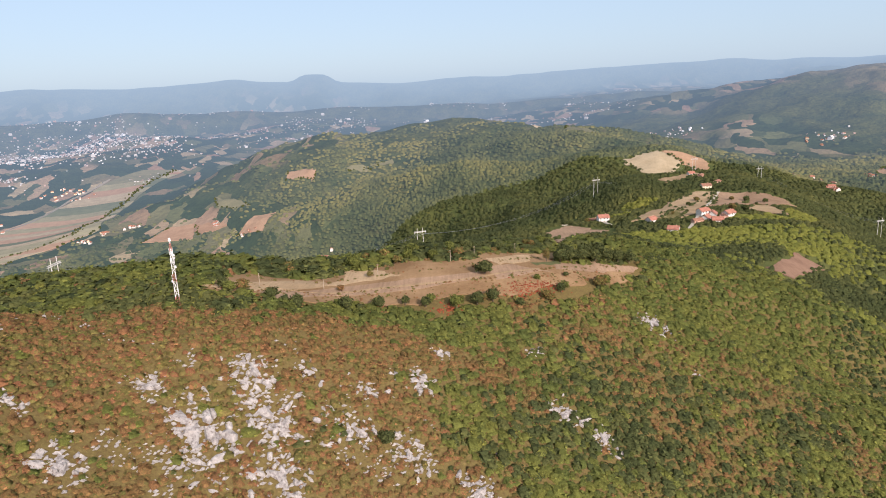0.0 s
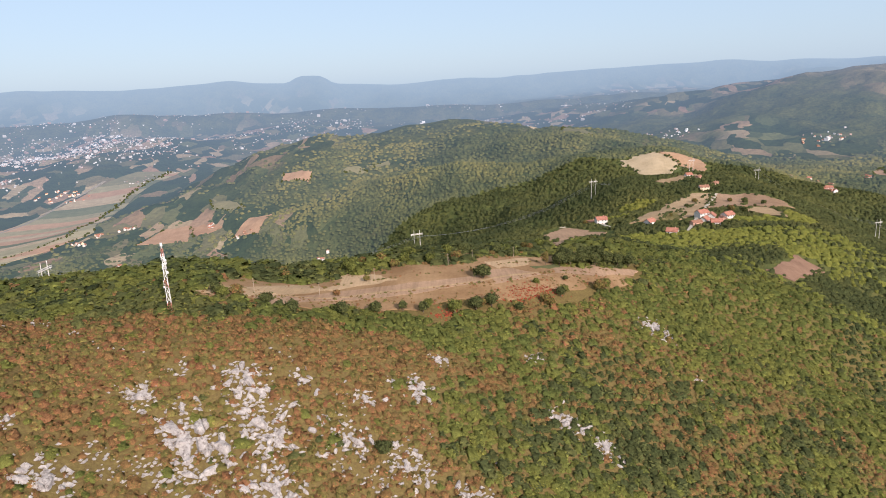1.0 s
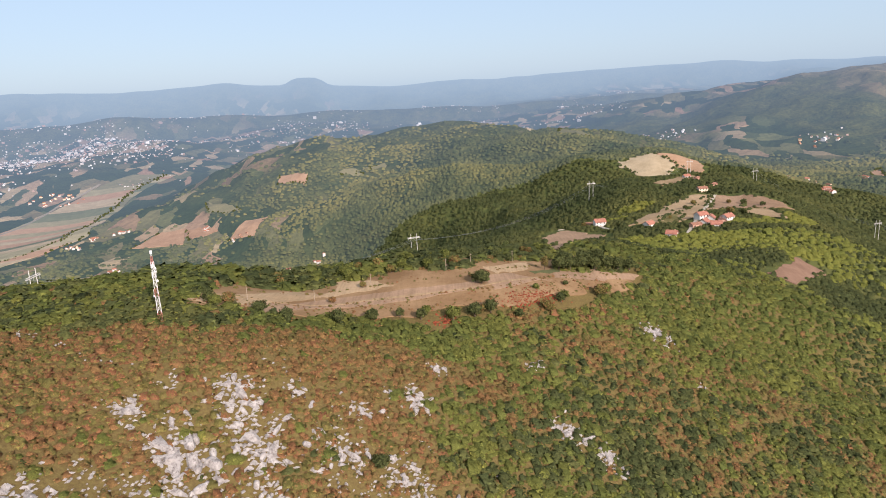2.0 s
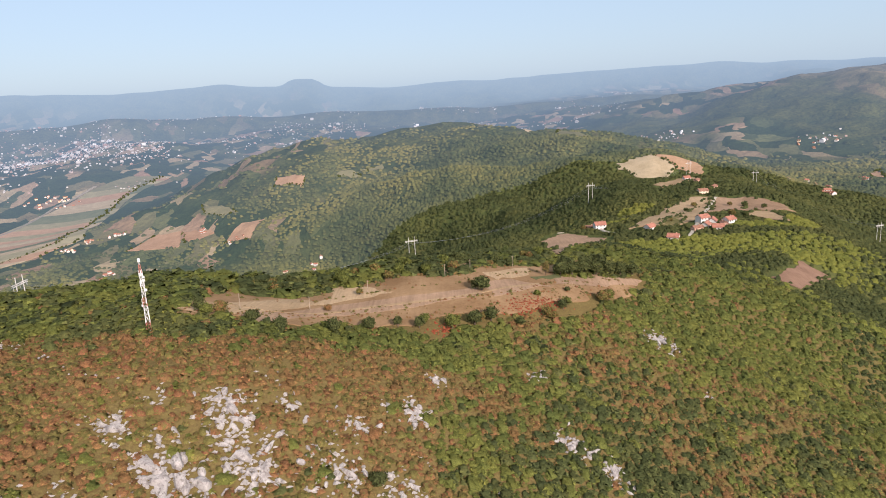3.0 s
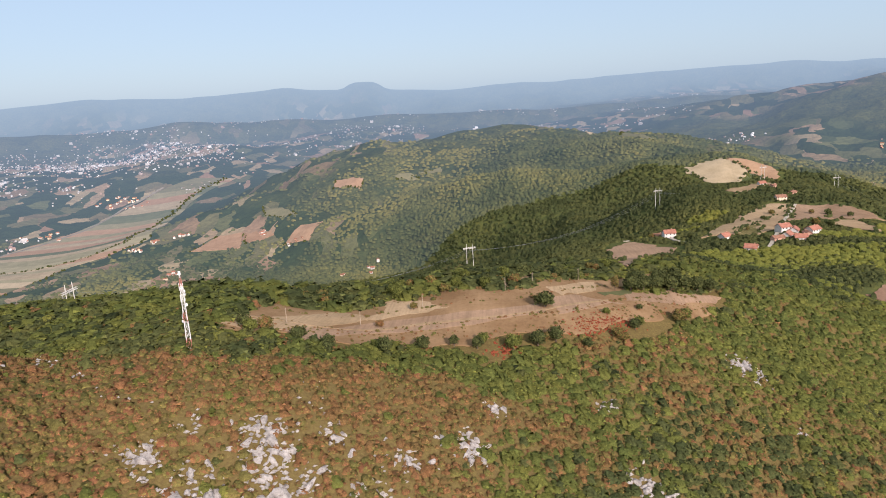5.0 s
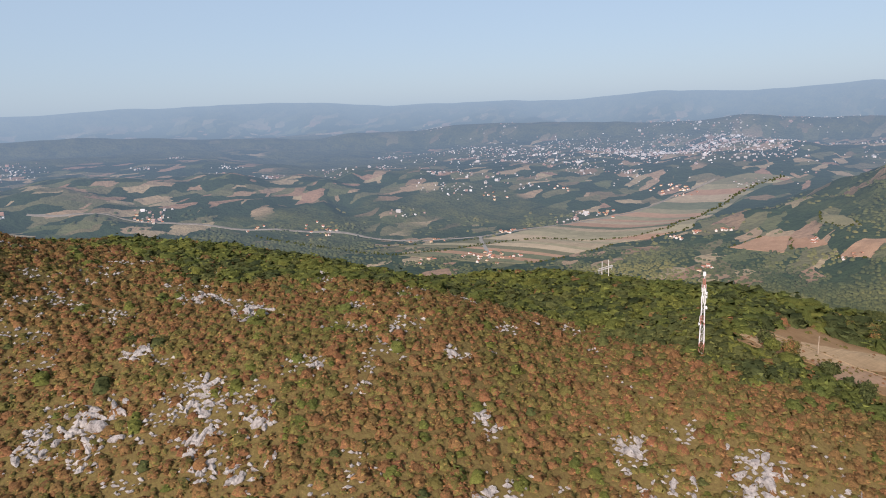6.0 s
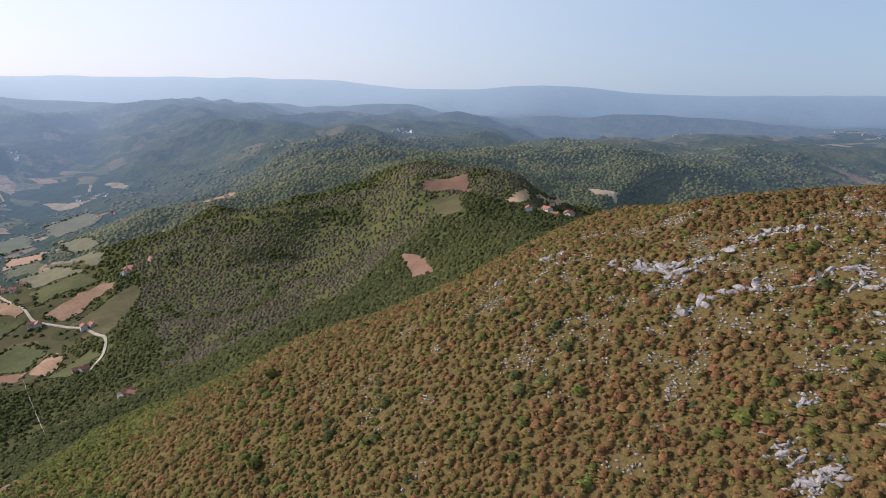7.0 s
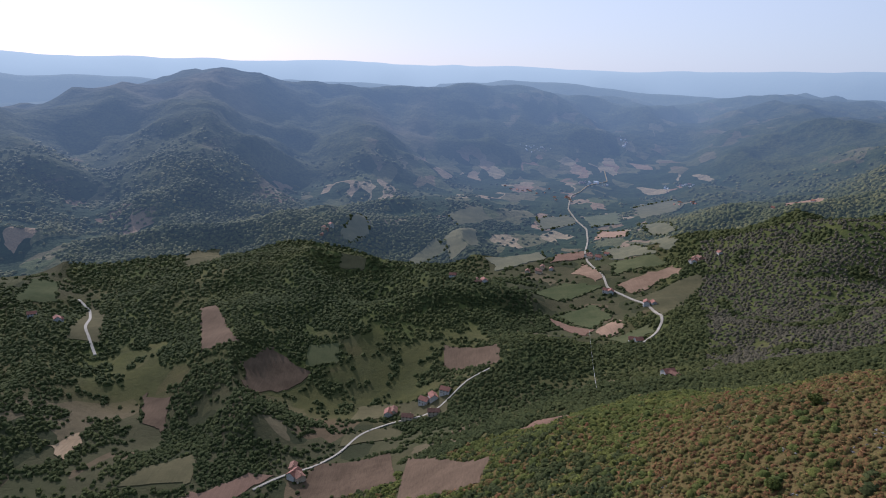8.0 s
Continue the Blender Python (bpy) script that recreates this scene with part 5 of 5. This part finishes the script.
HOUSES = [
    house_proto(11, 8.5, 5.6, .62, MAT["plaster"], MAT["tiles"], "white two-storey house with a red tiled roof", 2),
    house_proto(9.5, 7.5, 3.2, .7, MAT["plaster"], MAT["tiles"], "small white house with a red tiled roof"),
    house_proto(12, 8, 5.4, .55, MAT["ochre"], MAT["old_tiles"], "ochre two-storey house with a brown tiled roof", 2),
    house_proto(10, 6, 3.0, .5, MAT["brickwork"], MAT["old_tiles"], "bare block barn with a brown tiled roof"),
]
used = [False] * 4


def put_house(kind, x, y, turn, size=1.0):
    m = at_ground(x, y, turn) @ Matrix.Scale(size, 4)
    if used[kind]:
        return copy_thing(HOUSES[kind], m)
    used[kind] = True
    HOUSES[kind].matrix_world = m
    return HOUSES[kind]


# the ridge village, house by house
for kind, x, y, turn in ((0, 163, 707, 5), (3, 156, 721, 10), (1, 200, 660, 35), (1, 205, 609, -30), (0, 253, 666, 20), (1, 247, 642, 50), (1, 254, 632, -15), (0, 275, 658, 30), (3, 268, 652, 80), (2, 334, 875, 5), (3, 362, 909, 40), (3, 236, 635, 15), (1, 261, 662, 60), (1, 359, 1000, 10), (3, 357, 955, 40)):
    put_house(kind, x, y, turn)

# scattered villages: x, y, spread, how many
VILLAGES = [(-330, -1185, 22, 6), (-455, -1030, 22, 8), (-291, -959, 9, 2), (-327, -856, 10, 2), (-258, -694, 10, 2), (-292, -1990, 60, 10), (-214, -1131, 26, 5), (199, -1270, 22, 4),
            (-87, -968, 22, 5), (-17, -598, 16, 5), (109, -469, 10, 3), (33, -611, 8, 2), (-398, -1850, 50, 7), (-700, -1700, 50, 8), (-682, -1218, 30, 4), (-231, -502, 6, 2), (516, -820, 20, 3)]
VILLAGES_NORTH = [(1020, 1925, 30, 8), (1101, 1885, 20, 3), (647, 1268, 10, 3), (700, 1250, 30, 5), (640, 1110, 12, 4), (810, 1300, 25, 4), (-865, 1670, 14, 5), (-818, 1713, 16, 6), (-883, 1604, 14, 5),
                  (-568, 1652, 16, 6), (-262, 1397, 16, 4), (-464, 1551, 14, 5), (-711, 1420, 20, 6), (-327, 1370, 12, 3), (-695, -377, 26, 5), (-940, -533, 26, 3)]
VILLAGES_RIVER = [(-1130, 1205, 42, 22), (-1170, 1170, 26, 8), (-1245, 2230, 60, 26), (-1345, 1480, 30, 10), (-1280, 1850, 40, 10), (-1460, 1290, 40, 6), (-1216, 1085, 24, 5), (-1669, 1773, 40, 6),
                  (-1565, 2007, 40, 5), (-1740, 1080, 40, 12), (-2040, 690, 50, 12), (-1850, 945, 20, 4)]
for group in (VILLAGES, VILLAGES_NORTH, VILLAGES_RIVER):
    for cx, cy, spread, n in group:
        for k in range(n):
            x, y = cx + rng.normal(0, spread * .7), cy + rng.normal(0, spread * .7)
            put_house(int(rng.choice(4, p=(.34, .3, .2, .16))), x, y, float(rng.uniform(0, 180)), .7 if math.hypot(cx, cy) > 1300 else 1.0)


def far_town():
    """Thousands of far buildings as small gabled blocks."""
    xs, ys, ws = [], [], []
    for az, r, spread, n in ((31, 3350, 210, 330), (38, 3250, 240, 220), (24, 3400, 220, 220), (45, 3150, 260, 130), (12, 3500, 300, 160), (-6, 3500, 300, 130), (92, 3200, 150, 210), (84, 3150, 110, 130), (100, 3400, 200, 60),
                             (60, 2900, 420, 170), (75, 2700, 360, 120), (52, 2500, 260, 90), (42, 2450, 240, 80), (-24, 2300, 160, 40), (-18, 2500, 200, 40), (168, 2700, 260, 60), (160, 2500, 200, 50), (115, 2700, 400, 40), (65, 2200, 240, 60), (33, 2750, 260, 90)):
        cx, cy = polar(radians(az), r)
        n = int(n * (2.4 if r > 3000 else .65))
        hub = rng.integers(0, max(2, n // 14), n)
        hx, hy = rng.normal(0, spread * 1.2, hub.max() + 1), rng.normal(0, spread * 1.2, hub.max() + 1)
        near = 26 if r < 3000 else 60
        xs.append(cx + hx[hub] + rng.normal(0, near, n)), ys.append(cy + hy[hub] + rng.normal(0, near, n)), ws.append(rng.uniform(3, 6.5, n) * (1 + 1.6 * (rng.uniform(0, 1, n) < .06)))
    x, y, w = np.concatenate(xs), np.concatenate(ys), np.concatenate(ws)
    keep = np.hypot(x - HUB[0], y - HUB[1]) > 1950
    x, y, w = x[keep], y[keep], w[keep]
    n = len(x)
    shape = np.array([(-.5, -.35, -.4), (.5, -.35, -.4), (.5, .35, -.4), (-.5, .35, -.4), (-.5, -.35, .4), (.5, -.35, .4), (.5, .35, .4), (-.5, .35, .4), (-.5, 0, .68), (.5, 0, .68)])
    quads = np.array([(0, 1, 5, 4), (1, 2, 6, 5), (2, 3, 7, 6), (3, 0, 4, 7), (4, 5, 9, 8), (6, 7, 8, 9)])
    turn = rng.uniform(0, 6.283, n)
    c, s = np.cos(turn)[:, None], np.sin(turn)[:, None]
    vx, vy = shape[None, :, 0] * c - shape[None, :, 1] * s, shape[None, :, 0] * s + shape[None, :, 1] * c
    z = ground_z(x, y)
    verts = np.stack([x[:, None] + vx * w[:, None], y[:, None] + vy * w[:, None], z[:, None] + shape[None, :, 2] * w[:, None] * .8 + 1], -1).reshape(-1, 3)
    faces = (quads[None] + (np.arange(n) * 10)[:, None, None]).reshape(-1, 4)
    tagged(bulk("distant_town", verts, faces, MAT["far_roofs"]), "pale roofs and walls of the distant town with painted haze", "town", kind="stuff")


far_town()


# ---- rocks ----
def rock_mesh(seed, long, deep, tall):
    r = random.Random(seed)
    bm = bmesh.new()
    bmesh.ops.create_icosphere(bm, subdivisions=2, radius=1.0)
    planes = [(Vector((r.gauss(0, 1), r.gauss(0, 1), r.gauss(.2, .8))).normalized(), r.uniform(.5, .85)) for _ in range(9)]
    off = Vector((seed * 7.3, 1.7, 3.1))
    for v in bm.verts:
        for normal, d in planes:
            over = v.co.dot(normal) - d
            if over > 0:
                v.co -= normal * over * .92
        v.co *= 1 + .30 * noise.noise(v.co * 1.7 + off) + .14 * noise.noise(v.co * 4.3 + off)
        v.co = Vector((v.co.x * long, v.co.y * deep, v.co.z * tall))
    me = bpy.data.meshes.new("limestone_outcrop")
    bm.to_mesh(me)
    bm.free()
    me.materials.append(MAT["limestone"])
    return me


ROCKS = [rock_mesh(k, l, d, t) for k, (l, d, t) in enumerate(((1.6, .8, .8), (1.2, .9, .6), (1.9, .7, .7), (1.0, .9, 1.0), (1.5, 1.1, .5), (1.3, .6, 1.1), (2.2, .9, .6), (1.1, .7, .7)))]


def slope_normal(x, y):
    e = 3.0
    gxx = float(ground_z(x + e, y) - ground_z(x - e, y)) / (2 * e)
    gyy = float(ground_z(x, y + e) - ground_z(x, y - e)) / (2 * e)
    return Vector((-gxx, -gyy, 1)).normalized()


rock_rng = random.Random(5)
BLOCKS = []


def outcrop(x, y, size):
    """One block of limestone, bedded into the slope."""
    normal = slope_normal(x, y)
    kind = rock_rng.randrange(8)
    tilt = normal.to_track_quat("Z", "Y").to_matrix().to_4x4()
    m = Matrix.Translation((x, y, float(ground_z(x, y)) + size * .12)) @ tilt @ pose(0, 0, 0, rock_rng.uniform(-15, 15), rock_rng.uniform(-15, 15), rock_rng.uniform(0, 360)) @ Matrix.Diagonal((size * 1.15, size, size * .8, 1))
    BLOCKS.append((math.hypot(x - HUB[0], y - HUB[1]), kind, m))


for cx, cy, reach in ROCKY + ROCKY_FAR:
    n = max(3, int(reach * 1.5))
    for k in range(n):
        x, y = (cx, cy) if k == 0 else (cx + rock_rng.gauss(0, reach * .52), cy + rock_rng.gauss(0, reach * .52))
        size = (.9 + reach * .10) * rock_rng.uniform(.5, 1.25) * (1.2 if k == 0 else .85)
        outcrop(x, y, size)
for points in CRAGS:
    length = sum(math.dist(p, q) for p, q in zip(points, points[1:]))
    for (x, y), _ in zip(along(points, int(length * .62))[0], range(200)):
        if rock_rng.random() < .72:
            outcrop(x + rock_rng.gauss(0, 2.2), y + rock_rng.gauss(0, 2.2), rock_rng.uniform(.6, 2.4))
BLOCKS.sort(key=lambda b: b[0])
for _, kind, m in BLOCKS[:290]:
    ob = new("limestone_outcrop", ROCKS[kind])
    ob.matrix_world = m
    tagged(ob, "weathered pale limestone outcrop showing through the scrub", "rock", "outcrops on the hill")
corners, sides, count = [], [], 0
for _, kind, m in BLOCKS[290:]:
    me = ROCKS[kind]
    co = np.empty(len(me.vertices) * 3)
    me.vertices.foreach_get("co", co)
    idx = np.empty(len(me.polygons) * 3, int)
    me.polygons.foreach_get("vertices", idx)
    mat = np.array(m)
    corners.append(co.reshape(-1, 3) @ mat[:3, :3].T + mat[:3, 3])
    sides.append(idx.reshape(-1, 3) + count)
    count += len(me.vertices)
tagged(bulk("limestone_blocks", np.concatenate(corners), np.concatenate(sides), MAT["limestone"]), "broken pale limestone crags high on the slope", "rock", kind="stuff")


def rubble():
    x, y = scatter(90, 400, lambda r: 1.25 + .001 * r)
    rk = rockiness(x, y)
    keep = (rng.uniform(0, 1, len(x)) < .6 * smooth(.1, .6, rk) + .5 * stony(x, y)) & ~open_land(x, y)
    x, y, rk = x[keep], y[keep], rk[keep]
    n = len(x)
    size = rng.uniform(.35, .95, n) * (1 + .8 * np.clip(rk, 0, 1))
    v = OCT_V[None] * rng.uniform(.6, 1.3, (n, 6, 1)) * (size[:, None, None] * np.array([1.2, .8, .65]))
    turn = rng.uniform(0, 6.283, n)
    c, s = np.cos(turn)[:, None], np.sin(turn)[:, None]
    vx, vy = v[..., 0] * c - v[..., 1] * s, v[..., 0] * s + v[..., 1] * c
    z = ground_z(x, y)
    verts = np.stack([x[:, None] + vx, y[:, None] + vy, z[:, None] + v[..., 2] + .25], -1).reshape(-1, 3)
    faces = (OCT_F[None] + (np.arange(n) * 6)[:, None, None]).reshape(-1, 3)
    tagged(bulk("limestone_rubble", verts, faces, MAT["limestone"]), "loose pale limestone blocks on the slope", "rubble", kind="stuff")


rubble()


# ---- single trees ----
def tree(x, y, tall, wide, mat, label, seed):
    r = np.random.default_rng(seed)
    thing = empty("tree", at_ground(x, y, seed * 40), label, "tree", "single trees")
    bm = bmesh.new()
    bar(bm, (0, 0, -.5), (0, 0, tall * .35), wide * .05, wide * .035, 8)
    for k in range(5):
        a = k * 1.26 + r.uniform(0, .6)
        bar(bm, (0, 0, tall * r.uniform(.18, .33)), (math.cos(a) * wide * .3, math.sin(a) * wide * .3, tall * r.uniform(.5, .7)), wide * .025, wide * .01, 5)
    part("trunk", bm, MAT["bark"], thing)
    n = 900
    th, u = r.uniform(0, 6.283, n), r.uniform(-.75, 1, n)
    rad = r.uniform(.55, 1.0, n)
    flat = np.sqrt(1 - np.minimum(u * u, 1))
    lump = 1 + .18 * np.sin(th * 3 + seed) * flat + .12 * np.sin(u * 7 + th * 2)
    at = np.stack([np.cos(th) * flat * rad * wide * .46 * lump, np.sin(th) * flat * rad * wide * .46 * lump, tall * (.56 + .40 * u * rad * lump)], 1)
    face = np.stack([np.cos(th) * flat, np.sin(th) * flat, u], 1) + r.normal(0, .55, (n, 3))
    side = np.cross(face, r.normal(size=(n, 3)))
    side /= np.linalg.norm(side, axis=1)[:, None]
    other = np.cross(face / np.linalg.norm(face, axis=1)[:, None], side)
    size = wide * r.uniform(.04, .075, n)
    corner = [at + size[:, None] * (math.cos(a) * side + math.sin(a) * other) for a in (0, 2.1, 4.2)]
    crown = bulk("crown", np.stack(corner, 1).reshape(-1, 3), np.arange(3 * n).reshape(-1, 3), MAT[mat])
    crown.data.attributes.new("tint", "FLOAT", "POINT").data.foreach_set("value", np.repeat(r.uniform(.2, .7, n), 3).astype(np.float32))
    crown.data.attributes.new("spray_tone", "FLOAT", "POINT").data.foreach_set("value", np.repeat(r.uniform(.05, .95, n), 3).astype(np.float32))
    crown.parent = thing
    return thing


for k, (x, y, tall, wide, mat) in enumerate(((18, 352, 8, 10.5, "dark"), (-55, 324, 3.6, 4.2, "russet"), (46, 352, 3.5, 4, "green"), (64, 366, 3, 3.5, "dark"), (38, 408, 5, 5, "dark"),
                                             (-25, 216, 4.6, 7, "dark"), (-138, -149, 5, 6, "green"), (-180, -200, 5, 7, "green"), (-163, 3, 5, 6, "dark"), (-43, 348, 4, 4, "olive"),
                                             (-100, 286, 6, 6, "dark"), (-78, 282, 6, 7, "dark"), (-66, 276, 5, 6, "dark"), (66, 396, 9, 10, "dark"), (73, 399, 10, 10, "dark"), (81, 404, 10, 11, "dark"), (89, 407, 9, 11, "dark"), (57, 392, 9, 5, "olive"), (97, 411, 9, 10, "dark"), (70, 406, 10, 11, "dark"), (84, 413, 10, 11, "dark"), (105, 414, 9, 10, "dark"), (113, 417, 8, 9, "dark"), (94, 420, 10, 11, "dark"), (26, 405, 3, 6, "olive"), (32, 409, 3, 6, "dark"), (46, 418, 3, 5, "olive"),
                                             (295, 800, 6, 7, "olive"), (310, 700, 7, 8, "dark"), (275, 770, 5, 6, "dark"), (350, 790, 6, 7, "dark"), (365, 775, 6, 7, "dark"), (-30, 372, 5, 6, "olive"), (-10, 378, 6, 7, "green"), (5, 386, 6, 7, "olive"))):
    tree(x, y, tall, wide, mat, {"dark": "round dark green broadleaf tree standing alone", "russet": "small rust brown bush standing in the field", "green": "leafy bright green bush on open ground", "olive": "olive green tree beside the field"}[mat], k + 1)

# trees behind the meadow, along the lower edge of the heath and round the village fields
line, tangent, _ = along(SADDLE, 200)
tree_label = {"dark": "round dark green broadleaf tree in a loose row", "green": "leafy bright green tree in a loose row", "olive": "olive green tree in a loose row"}
pick_tree = random.Random(12)
for k in range(58):
    i = pick_tree.randrange(20, 190)
    off = pick_tree.uniform(30, 52) if k % 3 else -pick_tree.uniform(31, 38)
    tall = pick_tree.uniform(4, 7.5)
    mat = pick_tree.choice(("dark", "dark", "green", "olive"))
    tree(line[i, 0] - tangent[i, 1] * off, line[i, 1] + tangent[i, 0] * off, tall, tall * pick_tree.uniform(.85, 1.15), mat, tree_label[mat], 60 + k)
for k, (x, y) in enumerate(((232, 686), (246, 700), (330, 800), (338, 742), (172, 690), (150, 716), (128, 712), (262, 704), (291, 704))):
    tall = pick_tree.uniform(4, 8)
    mat = pick_tree.choice(("dark", "dark", "olive"))
    tree(x + pick_tree.gauss(0, 4), y + pick_tree.gauss(0, 4), tall, tall * pick_tree.uniform(.8, 1.1), mat, {"dark": "dark garden tree beside the village fields", "olive": "olive garden tree beside the village fields"}[mat], 130 + k)

shed = empty("field_shed", at_ground(-48, 388, 30), "small pale shed behind the meadow", "shed")
bm = bmesh.new()
box(bm, -2.2, -1.6, -1, 2.2, 1.6, 2.4)
part("wall", bm, MAT["plaster"], shed)
bm = bmesh.new()
box(bm, -2.6, -2.0, 2.4, 2.6, 2.0, 2.65, pose(0, 0, 0, 4, 0, 0))
part("roof", bm, MAT["old_tiles"], shed, "low pitched roof")
